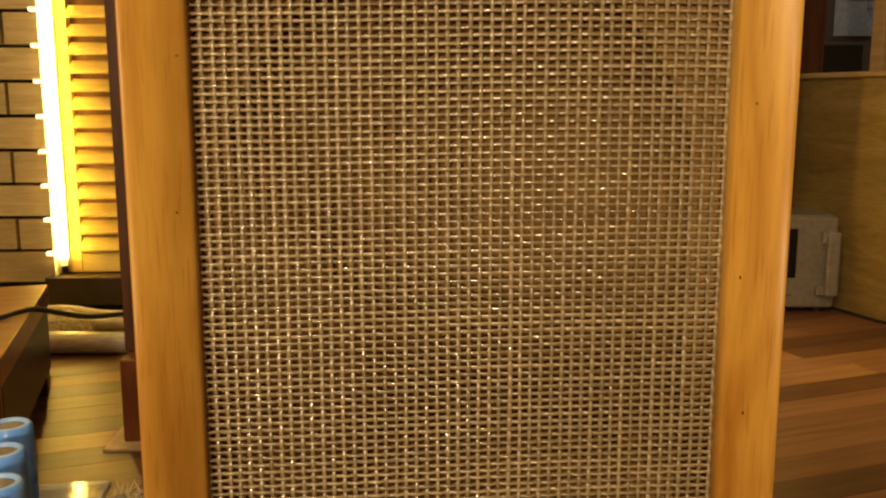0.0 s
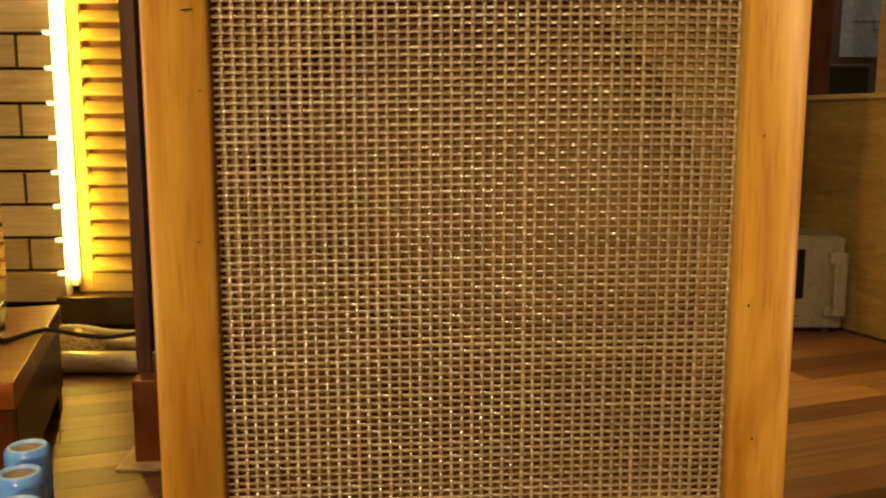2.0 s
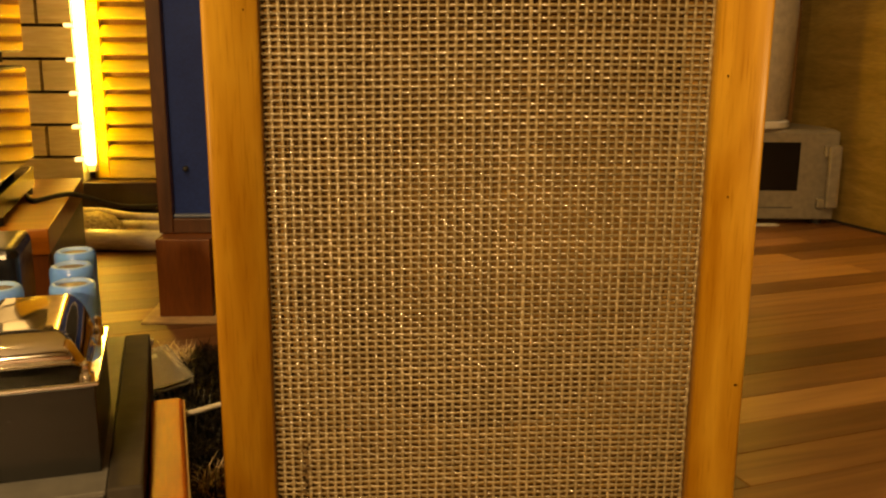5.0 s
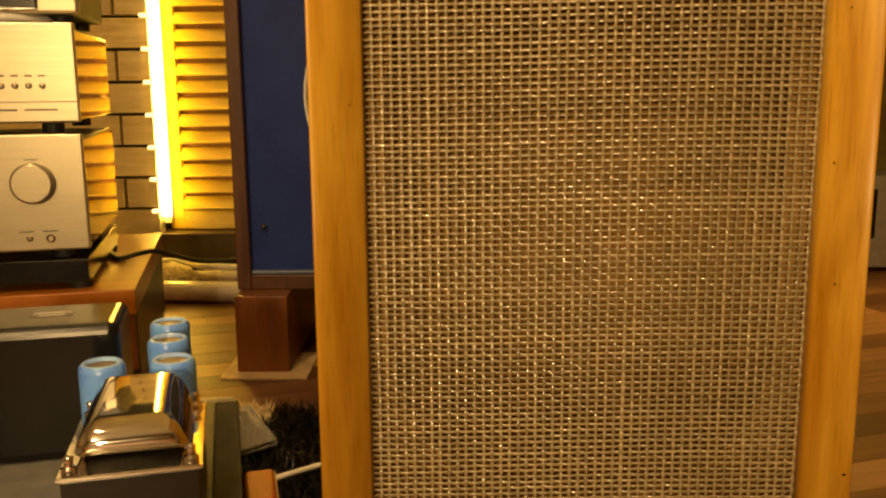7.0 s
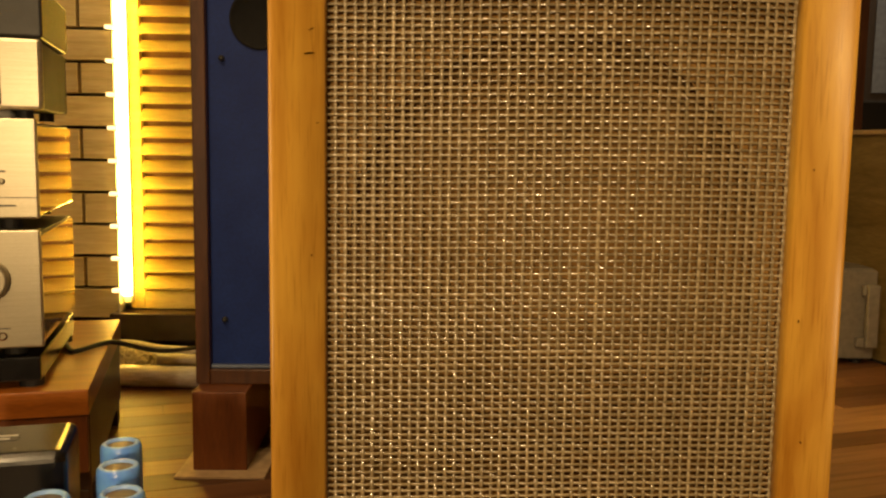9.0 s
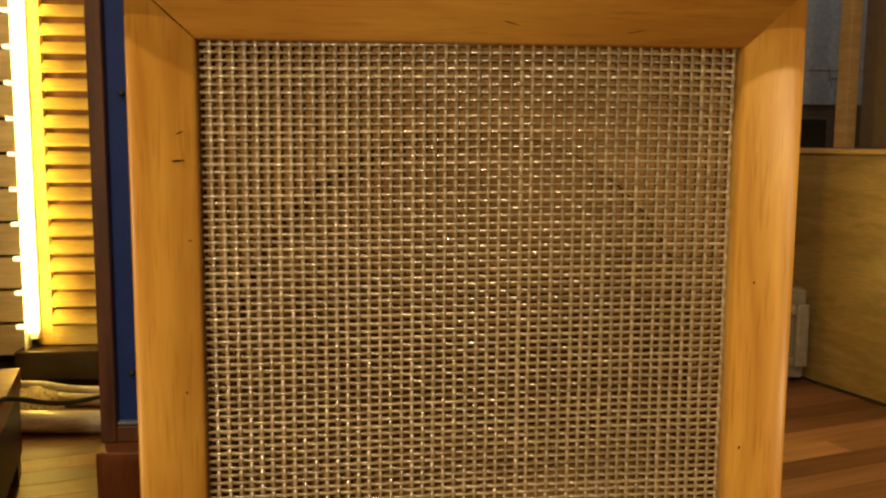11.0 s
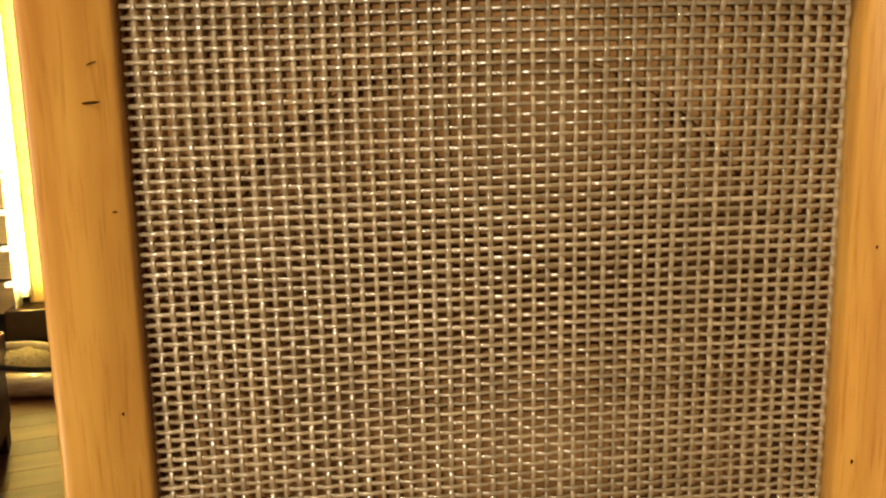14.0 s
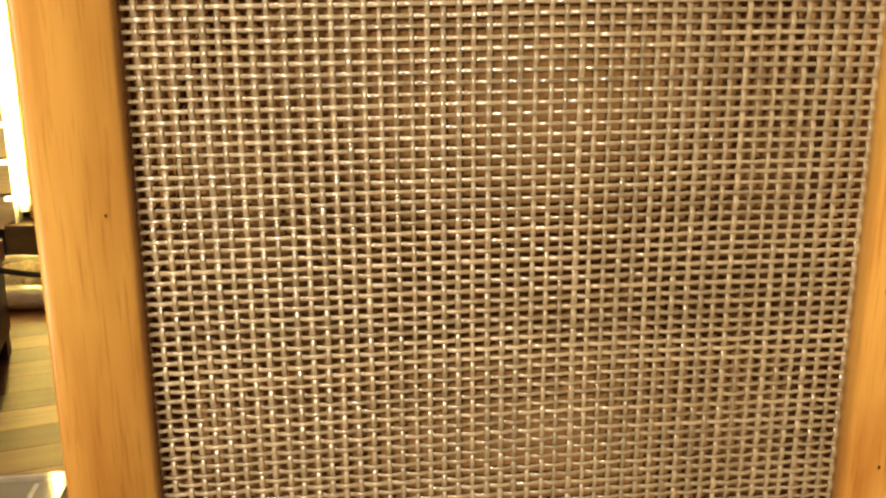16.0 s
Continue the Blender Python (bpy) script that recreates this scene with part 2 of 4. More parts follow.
card = mat("cardboard", (0.40, 0.27, 0.15), (0.50, 0.35, 0.20), 20, rough=0.8)
wrap = mat("clear_wrapped_tube", (0.58, 0.54, 0.46), (0.84, 0.81, 0.74), 25, (1, 6, 6), 0.15, 0, 0.5, 70, 0.5, bumpd=0.003)
cable_white = mat("white_cable", (0.66, 0.62, 0.54), (0.78, 0.74, 0.66), 30, rough=0.4)
sponge = mat("cream_wool", (0.50, 0.42, 0.28), (0.66, 0.57, 0.4), 60, rough=0.9, bump=1.0, fine=120, bumpd=0.01)
appliance = mat("cream_enamel", (0.20, 0.175, 0.135), (0.25, 0.22, 0.17), 6, rough=0.4, bump=0.02)
column_cream = mat("column_cream", (0.40, 0.36, 0.30), (0.48, 0.44, 0.37), 5, rough=0.45, bump=0.02)
dark_glass = mat("dark_oven_glass", (0.006, 0.006, 0.006), (0.01, 0.01, 0.009), 6, rough=0.12, bump=0)
ply = mat("varnished_ply", (0.175, 0.113, 0.032), (0.27, 0.185, 0.062), 2.6, (1.2, 1.2, 7), 0.34, 0, 0.04, 30, 0.2, 0, 0.08, 6, 1.6)
ply_edge = mat("ply_ledge", (0.34, 0.22, 0.09), (0.46, 0.32, 0.14), 8, (1, 1, 7), 0.4)
brown_wall = mat("brown_panel", (0.16, 0.075, 0.025), (0.24, 0.12, 0.045), 4, (5, 5, 0.8), 0.5)
wall_paint = mat("warm_plaster", (0.22, 0.17, 0.12), (0.28, 0.22, 0.16), 3, rough=0.8)
# dark brown that carries the shade of the recess and the opening
shaded_wall = mat("shaded_brown", (0.07, 0.05, 0.035), (0.10, 0.07, 0.05), 3, rough=0.7)
poster_grey = mat("blue_grey_paper", (0.26, 0.29, 0.34), (0.33, 0.36, 0.41), 5, rough=0.6)
ink = mat("grey_ink", (0.08, 0.09, 0.11), (0.11, 0.12, 0.14), 40, rough=0.6)
led_white = glow("led_strip", (1.0, 0.64, 0.11), 60)
clip_glow = glow("clip_glow", (1.0, 0.80, 0.42), 2.5)
ceiling_white = mat("ceiling_white", (0.6, 0.56, 0.5), (0.68, 0.64, 0.58), 3, rough=0.85)


def clear_case():
    m, t, b = nodes_of("clear_plastic")
    b.inputs["Base Color"].default_value = (0.9, 0.9, 0.88, 1)
    b.inputs["Roughness"].default_value = 0.06
    b.inputs["Transmission Weight"].default_value = 0.9
    b.inputs["IOR"].default_value = 1.3
    return m


clear = clear_case()


# ---- building helpers ----
def part(name, bm, material, parent=None, label="", smooth=False):
    me = bpy.data.meshes.new(name)
    bmesh.ops.recalc_face_normals(bm, faces=bm.faces)
    bm.to_mesh(me)
    bm.free()
    me.materials.append(material)
    if smooth:
        me.polygons.foreach_set("use_smooth", [True] * len(me.polygons))
    ob = new(name, me)
    if parent:
        ob.parent = parent
    if label:
        ob["label"] = label
    return ob


def thing(name, m, label, category, group="", kind=""):
    ob = new(name)
    ob.empty_display_size = 0.05
    ob.matrix_world = m
    return tagged(ob, label, category, group, kind)


def box(x0, x1, y0, y1, z0, z1, bevel=0.002, seg=2, bm=None):
    bm = bm or bmesh.new()
    r = bmesh.ops.create_cube(bm, size=1)
    bmesh.ops.transform(bm, matrix=Matrix.Translation(((x0 + x1) / 2, (y0 + y1) / 2, (z0 + z1) / 2)) @ Matrix.Diagonal((x1 - x0, y1 - y0, z1 - z0, 1)), verts=r["verts"])
    if bevel:
        edges = list({e for v in r["verts"] for e in v.link_edges})
        bmesh.ops.bevel(bm, geom=edges, offset=bevel, segments=seg, affect="EDGES", profile=0.5)
    return bm


def lathe(profile, n=32, m=Matrix(), bm=None):
    """Turns (radius, height) pairs about z, then places the body by m."""
    bm = bm or bmesh.new()
    rings = []
    for r, h in profile:
        if r < 1e-6:
            rings.append([bm.verts.new(m @ Vector((0, 0, h)))])
        else:
            rings.append([bm.verts.new(m @ Vector((r * math.cos(a), r * math.sin(a), h))) for a in [2 * math.pi * k / n for k in range(n)]])
    for a, b in zip(rings, rings[1:]):
        for k in range(n):
            q = (k + 1) % n
            if len(a) == 1 and len(b) == 1:
                continue
            if len(a) == 1:
                bm.faces.new((a[0], b[k], b[q]))
            elif len(b) == 1:
                bm.faces.new((a[k], a[q], b[0]))
            else:
                bm.faces.new((a[k], a[q], b[q], b[k]))
    return bm


def tube(points, r, n=10, bm=None):
    """A round bar along a chain of points."""
    bm = bm or bmesh.new()
    pts = [Vector(p) for p in points]
    rings = []
    for i, p in enumerate(pts):
        d = (pts[min(i + 1, len(pts) - 1)] - pts[max(i - 1, 0)]).normalized()
        u = d.orthogonal() if abs(d.z) > 0.95 else d.cross(Vector((0, 0, 1)))
        u.normalize()
        w = d.cross(u)
        rings.append([bm.verts.new(p + r * (math.cos(a) * u + math.sin(a) * w)) for a in [2 * math.pi * k / n for k in range(n)]])
    for a, b in zip(rings, rings[1:]):
        for k in range(n):
            bm.faces.new((a[k], a[(k + 1) % n], b[(k + 1) % n], b[k]))
    bm.faces.new(rings[0])
    bm.faces.new(rings[-1])
    return bm


def curve_points(ctrl, n=8):
    out = []
    c = [Vector(p) for p in ctrl]
    for i in range(len(c) - 1):
        p0, p1, p2, p3 = c[max(i - 1, 0)], c[i], c[i + 1], c[min(i + 2, len(c) - 1)]
        for k in range(n):
            s = k / n
            out.append(0.5 * ((2 * p1) + (p2 - p0) * s + (2 * p0 - 5 * p1 + 4 * p2 - p3) * s * s + (3 * p1 - p0 - 3 * p2 + p3) * s ** 3))
    out.append(c[-1])
    return out


FACING = Matrix.Rotation(radians(90), 4, "X")  # turns a lathe's axis to point at -y


def setting(name, bm, material, label, category):
    return tagged(part(name, bm, material), label, category, kind="structure")


# ---- room shell ----
CEIL = 2.45
setting("floor_base", box(-2.2, 2.6, -2.4, 2.7, -0.06, -0.0012, 0), floor_mat, "brown laminate floor of mixed tone strips", "floor")
setting("ceiling", box(-2.2, 2.6, -2.4, 2.7, CEIL, CEIL + 0.1, 0), ceiling_white, "plain white ceiling over the room", "ceiling")
setting("wall_back", box(-2.2, 0.76, 1.80, 1.90, -0.006, CEIL, 0), joint_black, "black wall behind pale pine blocks", "wall")
setting("wall_left", box(-2.3, -2.2, -2.4, 1.9, -0.006, CEIL, 0), wall_paint, "plain warm plaster wall", "wall")
setting("wall_behind", box(-2.2, 2.6, -2.5, -2.4, -0.006, CEIL, 0), wall_paint, "plain warm plaster wall", "wall")
setting("wall_right", box(2.6, 2.7, -2.4, 2.7, -0.006, CEIL, 0), wall_paint, "plain warm plaster wall", "wall")
setting("wall_recess_side", box(0.66, 0.76, 1.9, 2.7, -0.006, CEIL, 0), shaded_wall, "recess wall with its shade put into the brown", "wall")
setting("wall_recess_back", box(0.66, 2.6, 2.7, 2.8, -0.006, CEIL, 0), shaded_wall, "recess wall with its shade put into the brown", "wall")
setting("wall_back_low", box(0.762, 1.10, 1.96, 2.0, -0.006, 0.62, 0.002), brown_wall, "low brown wooden panel below an opening", "wall")

# low plywood partition that comes forward on the right side
PART = pose(1.16, 1.76, 0, 0, 0, 16.7)
partition = thing("partition", PART, "varnished plywood partition with a narrow ledge", "partition", kind="structure")
part("panel", box(0.0, 0.03, -1.6, 0.21, 0.0, 0.622, 0.0015), ply, partition)
part("ledge", box(-0.012, 0.10, -1.6, 0.24, 0.622, 0.636, 0.003), ply_edge, partition)
# black strip laid on in place of the shade in the foot gap
part("skirting", box(-0.004, -0.0005, -1.6, 0.2, 0.002, 0.008, 0.0005), joint_black, partition, "dark line painted for the gap at the foot")
part("post", box(0.074, 0.110, -0.02, 0.02, 0.637, 2.44, 0.002), ply_edge, partition, "pale square wooden post")
part("dark_post", box(-0.004, 0.088, 0.20, 0.24, 0.637, 2.44, 0.002), walnut, partition, "dark brown upright post")
part("screen", box(0.112, 0.122, -1.58, -0.03, 0.637, 2.2, 0.002), shaded_wall, partition, "panel above the ledge, its shade put into the brown")

# ---- wall of pine blocks ----
COURSE, FOOT = 0.0852, 0.099
BW = 0.19
for row in range(15):
    z0 = FOOT + row * COURSE
    x1 = -0.903
    first = 0.09 if row % 2 == 1 else BW
    k = 0
    while x1 > -1.75:
        x0 = x1 - (first if k == 0 else BW)
        o = part("wooden_block", box(x0 + 0.004, x1 - (0.004 if k else 0), 1.766, 1.7985, z0 + 0.004, z0 + COURSE - 0.004, 0.0015, 1), brick_wood, bpy.data.objects["wall_back"])
        x1 = x0
        k += 1


# ---- louvred shutters and their light strips ----
def shutter(x_strip, side, label):
    """side +1: the slats lie to the right of the strip."""
    s = thing("shutter", pose(x_strip, 1.76, 0.128, 0, 0, 0), label, "shutter", "shutters")
    H = 1.75
    a, b = sorted((side * 0.026, side * 0.064))
    part("stile", box(a, b, 0.006, 0.032, 0, H, 0.003), shutter_wood, s)
    a, b = sorted((side * 0.064, side * 0.375))
    part("bottom_rail", box(a, b, 0.004, 0.026, 0, 0.05, 0.003), slat_wood, s)
    part("top_rail", box(a, b, -0.008, 0.014, H - 0.05, H, 0.003), slat_wood, s)
    c, e = sorted((side * 0.375, side * 0.41))
    part("stile", box(c, e, -0.012, 0.016, 0, H, 0.003), shutter_wood, s)
    # board added behind the slats to catch light, so the gaps aren't black
    part("back_board", box(a, b, 0.034, 0.0385, 0.01, H - 0.01, 0.0), brown_wall, s, "brown board added to lighten the slat gaps")
    n = int((H - 0.1) / 0.0445)
    for k in range(n):
        z = 0.05 + 0.0445 * (k + 0.5)
        bm = box(a + 0.001, b - 0.001, -0.024, 0.024, -0.0035, 0.0035, 0.0015, 1)
        bmesh.ops.transform(bm, matrix=Matrix.Translation((0, 0.004, z)) @ Matrix.Rotation(radians(36 + random.uniform(-2, 2)), 4, "X"), verts=bm.verts)
        part("slat", bm, slat_wood, s)
    return s


left_shutter = shutter(-0.90, 1, "pine louvred shutter lit yellow by a light strip")
right_shutter = shutter(0.735, -1, "pine louvred shutter lit by a light strip")


def strip(x, label):
    s = thing("light_strip", pose(x, 1.728, 0.17), label, "light strip", "light strips")
    part("lit_tube", box(-0.011, 0.014, -0.006, 0.006, 0, 1.68, 0.003), led_white, s)
    part("holder", box(-0.009, 0.009, 0.0065, 0.045, -0.02, 1.70, 0.001), white_paint, s)
    side = -1 if x < 0 else 1
    for row in range(20):
        # shields added to block the strip's light sideways, off the pine blocks
        a, b = sorted((side * 0.0165, side * 0.0195))
        part("shade_strip", box(a, b, -0.008, 0.036, row * COURSE - 0.064, row * COURSE + 0.006, 0.0005), white_paint, s)
        # clips glow by themselves, in place of the strip's light falling on them
        if x < 0:
            part("clip", box(-0.038, -0.0115, -0.007, 0.012, row * COURSE + 0.0085, row * COURSE + 0.0185, 0.002), clip_glow, s)
    return s


strip(-0.872, "glowing warm white strip beside the pine blocks")
strip(0.71, "glowing warm white strip beside the shutter")
tagged(part("plinth_board", box(-0.91, 0.74, 1.70, 1.795, 0.055, 0.126, 0.003), bench_dark), "dark brown board below the shutters", "board", kind="structure")


# ---- the large blue monitor loudspeaker ----
def monitor():
    s = thing("monitor_loudspeaker", pose(-0.150, 0.95, 0.145), "large loudspeaker with blue front in walnut cabinet", "loudspeaker")
    W, H, D = 0.345, 1.06, 0.44
    part("side_panel", box(-W, -W + 0.025, 0, D, 0, H, 0.002), walnut, s)
    part("side_panel", box(W - 0.025, W, 0, D, 0, H, 0.002), walnut, s)
    part("bottom_panel", box(-W + 0.025, W - 0.025, 0.001, D, 0, 0.027, 0.002), walnut, s)
    part("top_panel", box(-W + 0.025, W - 0.025, 0.001, D, H - 0.027, H, 0.002), walnut, s)
    part("back_panel", box(-W + 0.026, W - 0.026, D - 0.03, D - 0.002, 0.028, H - 0.028, 0.001), bench_dark, s)
    b = part("baffle", box(-W + 0.0255, W - 0.0255, 0.018, 0.043, 0.0275, H - 0.0275, 0.001), blue_paint, s, "deep blue painted front")
    # pale strip stands in for light caught on the cabinet's inner ledge
    bm = bmesh.new()
    for x0, x1, z0, z1 in ((-W + 0.026, W - 0.026, 0.028, 0.034),):
        box(x0, x1, 0.004, 0.0175, z0, z1, 0.002, 2, bm)
    part("bead", bm, lit_ledge_blue, b, "grey-blue strip painted as light on the foot ledge")

    def driver(name, x, z, r, label, square=False):
        m = Matrix.Translation((x, 0.0134 if square else 0.0178, z)) @ FACING
        d = part(name, lathe([(r * 0.995, 0.0), (r, 0.004), (r * 0.992, 0.009), (r * 0.978, 0.0095), (r * 0.972, 0.004), (r * 0.965, 0.0)], 64, m), white_paint if not square else rubber, s, label, True)
        part("surround", lathe([(r * 0.973, 0.002), (r * 0.92, 0.011), (r * 0.86, 0.011), (r * 0.82, 0.007)], 64, m), rubber, d, "", True)
        part("cone", lathe([(r * 0.825, 0.0075), (r * 0.6, 0.004), (r * 0.3, 0.001)], 64, m), paper_cone, d, "", True)
        part("dust_cap", lathe([(r * 0.3, 0.001), (r * 0.24, 0.005), (r * 0.12, 0.009), (0, 0.010)], 48, m), paper_cone, d, "", True)
        if square:
            part("mounting_plate", box(x - 0.126, x + 0.126, 0.0136, 0.0178, z - 0.126, z + 0.126, 0.002), white_paint, d, "white square mounting plate")
        return d

    driver("woofer", -0.005, 0.348, 0.209, "black woofer with a pale ring")
    driver("midrange", 0.105, 0.735, 0.117, "black midrange cone", True)
    for z in (0.643, 0.806):
        # nearly flush disc: the shade inside the port is put into its colour
        m = Matrix.Translation((-0.228, 0.0172, z)) @ FACING
        part("port", lathe([(0.053, 0.0), (0.053, 0.003), (0.050, 0.004), (0.048, 0.002), (0.047, -0.0), (0, -0.0003)], 40, m), port_shade, s, "round port, its dark depth painted black", True)
    p = part("control_panel", box(-0.133, -0.049, 0.0125, 0.0178, 0.66, 0.90, 0.0015), grey_panel, s, "dark grey control plate")
    for z in (0.72, 0.80, 0.86):
        part("knob", lathe([(0.011, 0), (0.011, 0.010), (0.009, 0.012), (0, 0.012)], 24, Matrix.Translation((-0.085, 0.0125, z)) @ FACING), black_plastic, p, "", True)
        part("print", box(-0.108, -0.066, 0.0119, 0.0124, z + 0.015, z + 0.0175, 0), label_pale, p)
    for z in (0.115, 0.575):
        part("catch", lathe([(0.005, 0), (0.0055, 0.006), (0.003, 0.012), (0, 0.013)], 16, Matrix.Translation((-0.295, 0.018, z)) @ FACING), black_plastic, s, "", True)
        part("catch", lathe([(0.005, 0), (0.0055, 0.006), (0.003, 0.012), (0, 0.013)], 16, Matrix.Translation((0.295, 0.018, z)) @ FACING), black_plastic, s, "", True)
    return s


monitor()


def speaker_block(x):
    b = part("speaker_block", box(0, 0.094, 0, 0.36, 0.004, 0.1445, 0.002), red_block)
    b.matrix_world = pose(x, 0.90, 0)
    return tagged(b, "reddish brown veneered block under the monitor", "block", "speaker blocks")


speaker_block(-0.490)
speaker_block(0.095)
pm = part("cardboard_sheet", box(-0.515, -0.36, 0.868, 1.02, 0.0, 0.004, 0.0008), card)
tagged(pm, "thin cardboard sheet under the speaker block", "cardboard")
tagged(part("cardboard_sheet", box(0.07, 0.225, 0.868, 1.02, 0.0, 0.004, 0.0008), card), "thin cardboard sheet under the speaker block", "cardboard")

# ---- low bench with the stack of silver units ----
BENCH = pose(-0.588, 0.690, 0, 0, 0, 13.8)


def bench():
    s = thing("bench", BENCH, "low brown veneered bench with dark sides", "bench")
    part("top", box(-1.25, 0, 0, 0.55, 0.167, 0.207, 0.002), bench_top, s)
    part("front_apron", box(-1.245, -0.003, 0.003, 0.02, 0.078, 0.1665, 0.001), red_block, s)
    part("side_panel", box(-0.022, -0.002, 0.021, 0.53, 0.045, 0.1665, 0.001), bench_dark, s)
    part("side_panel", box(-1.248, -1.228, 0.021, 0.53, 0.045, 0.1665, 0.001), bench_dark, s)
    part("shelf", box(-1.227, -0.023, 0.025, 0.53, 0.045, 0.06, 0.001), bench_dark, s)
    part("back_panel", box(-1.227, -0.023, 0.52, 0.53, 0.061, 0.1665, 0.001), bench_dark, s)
    for x, y in ((-0.05, 0.02), (-0.05, 0.48), (-1.24, 0.02), (-1.24, 0.48)):
        part("foot", box(x, x + 0.045, y, y + 0.045, 0, 0.0445, 0.002), bench_dark, s)
    return s


bench()


def unit_base():
    s = thing("equipment_base", BENCH @ pose(-0.055, 0.0, 0.207), "gloss black platform under the silver amplifier", "platform")
    part("slab", box(-0.46, -0.012, 0.02, 0.38, 0.012, 0.048, 0.002), case_black, s)
    for x in (-0.42, -0.03):
        for y in (0.05, 0.35):
            part("foot", lathe([(0.018, 0), (0.018, 0.0115), (0, 0.0115)], 20, Matrix.Translation((x, y, 0))), rubber, s)
    return s


unit_base()


def silver_unit(z, h, name, label, kind):
    s = thing(name, BENCH @ pose(-0.060, 0.0, z), label, "amplifier" if kind == "amp" else "disc player", "stacked silver units")
    part("front_panel", box(-0.44, 0.0, 0.012, 0.024, 0.004, h, 0.003), silver, s, "brushed champagne front")
    part("case", box(-0.435, -0.005, 0.0245, 0.36, 0.006, h - 0.006, 0.002), black_plastic, s)
    part("side_panel", box(-0.0045, -0.0015, 0.026, 0.36, 0.008, h - 0.010, 0.001), mirror_side, s, "mirror polished side")
    if kind == "amp":
        m = Matrix.Translation((-0.072, 0.012, h * 0.60)) @ FACING
        part("knob", lathe([(0.0300, 0.0), (0.0300, 0.017), (0.0292, 0.0195), (0.0278, 0.0206), (0.0262, 0.0212), (0, 0.0212)], 64, m), silver, s, "round volume knob")
        part("socket", lathe([(0.0065, 0), (0.0065, 0.003), (0.004, 0.0032), (0.0038, -0.004), (0, -0.004)], 24, Matrix.Translation((-0.055, 0.012, 0.023)) @ FACING), chrome, s, "", True)
        part("button", lathe([(0.0045, 0), (0.0045, 0.004), (0, 0.0045)], 20, Matrix.Translation((-0.084, 0.012, 0.024)) @ FACING), silver, s, "", True)
        part("print", box(-0.066, -0.044, 0.0113, 0.0119, 0.033, 0.0345, 0), grey_panel, s)
        part("print", box(-0.098, -0.078, 0.0113, 0.0119, 0.033, 0.0345, 0), grey_panel, s)
        part("print", box(-0.082, -0.064, 0.0113, 0.0119, 0.140, 0.1415, 0), grey_panel, s)
    else:
        for k in range(5):
            x = -0.048 - 0.0185 * k
            part("button", lathe([(0.0045, 0), (0.0045, 0.004), (0.0035, 0.005), (0, 0.005)], 20, Matrix.Translation((x, 0.012, 0.058)) @ FACING), silver, s, "", True)
            part("print", box(x - 0.005, x + 0.005, 0.0113, 0.0119, 0.071, 0.0735, 0), grey_panel, s)
        part("groove", box(-0.438, -0.002, 0.0114, 0.0119, 0.034, 0.0352, 0), grey_panel, s)
        part("print", box(-0.075, -0.03, 0.0113, 0.0119, 0.022, 0.0245, 0), grey_panel, s)
        part("print", box(-0.13, -0.085, 0.0113, 0.0119, 0.022, 0.0245, 0), grey_panel, s)
    for x in (-0.40, -0.045):
        for y in (0.05, 0.31):
            part("foot", lathe([(0.016, -0.010 if kind == "amp" else -0.012), (0.016, 0.0055), (0, 0.0055)], 20, Matrix.Translation((x, y, 0))), rubber, s)
    return s


silver_unit(0.267, 0.178, "integrated_amplifier", "champagne silver amplifier with large round knob", "amp")
silver_unit(0.457, 0.148, "disc_player", "champagne silver player with small round buttons", "player")


def top_unit():
    s = thing("media_player", BENCH @ pose(-0.052, 0.03, 0.605), "silver unit with a dark display window", "media player", "stacked silver units")
    part("front_panel", box(-0.40, 0.0, 0.0, 0.016, 0.012, 0.115, 0.006), silver, s)
    part("display", box(-0.36, -0.056, -0.0012, -0.0003, 0.018, 0.108, 0.004), gloss_black, s, "dark display window")
    part("dial", lathe([(0.005, 0), (0.005, 0.003), (0, 0.003)], 20, Matrix.Translation((-0.072, -0.0013, 0.035)) @ FACING), chrome, s, "", True)
    part("case", box(-0.395, -0.003, 0.0165, 0.26, 0.014, 0.112, 0.003), steel_grey, s)
    for x in (-0.36, -0.03):
        for y in (0.03, 0.22):
            part("foot", lathe([(0.012, 0.0005), (0.012, 0.0135), (0, 0.0135)], 20, Matrix.Translation((x, y, 0))), rubber, s)
    return s


top_unit()
black_unit = part("black_component", box(-0.39, 0.0, 0.0, 0.25, 0, 0.075, 0.004), black_plastic)
black_unit.matrix_world = BENCH @ pose(-0.05, 0.03, 0.7205)
tagged(black_unit, "plain black component on top of the stack", "component", "stacked silver units")
bm = bmesh.new()
bmesh.ops.create_icosphere(bm, subdivisions=3, radius=1)
for v in bm.verts:
    q = v.co.copy()
    v.co = Vector((q.x * 0.065, q.y * 0.05, max(-0.3, q.z) * 0.016 + 0.005)) * (1 + 0.12 * noise.noise(q * 3))
cloth = part("folded_cloth", bm, white_paint, None, "", True)
cloth.matrix_world = BENCH @ pose(-0.16, 0.075, 0.6055)
tagged(cloth, "crumpled white cloth on the silver player", "cloth")

cb = part("power_cable", tube(curve_points([BENCH @ Vector(p) for p in ((-0.07, 0.30, 0.212), (-0.05, 0.24, 0.212), (-0.01, 0.29, 0.213), (0.012, 0.33, 0.205))] + [Vector((-0.60, 1.12, 0.165)), Vector((-0.53, 1.30, 0.14)), Vector((-0.42, 1.45, 0.13)), Vector((-0.30, 1.55, 0.02)), Vector((-0.2, 1.5, 0.005))], 10), 0.0045, 8), rubber, None, "", True)
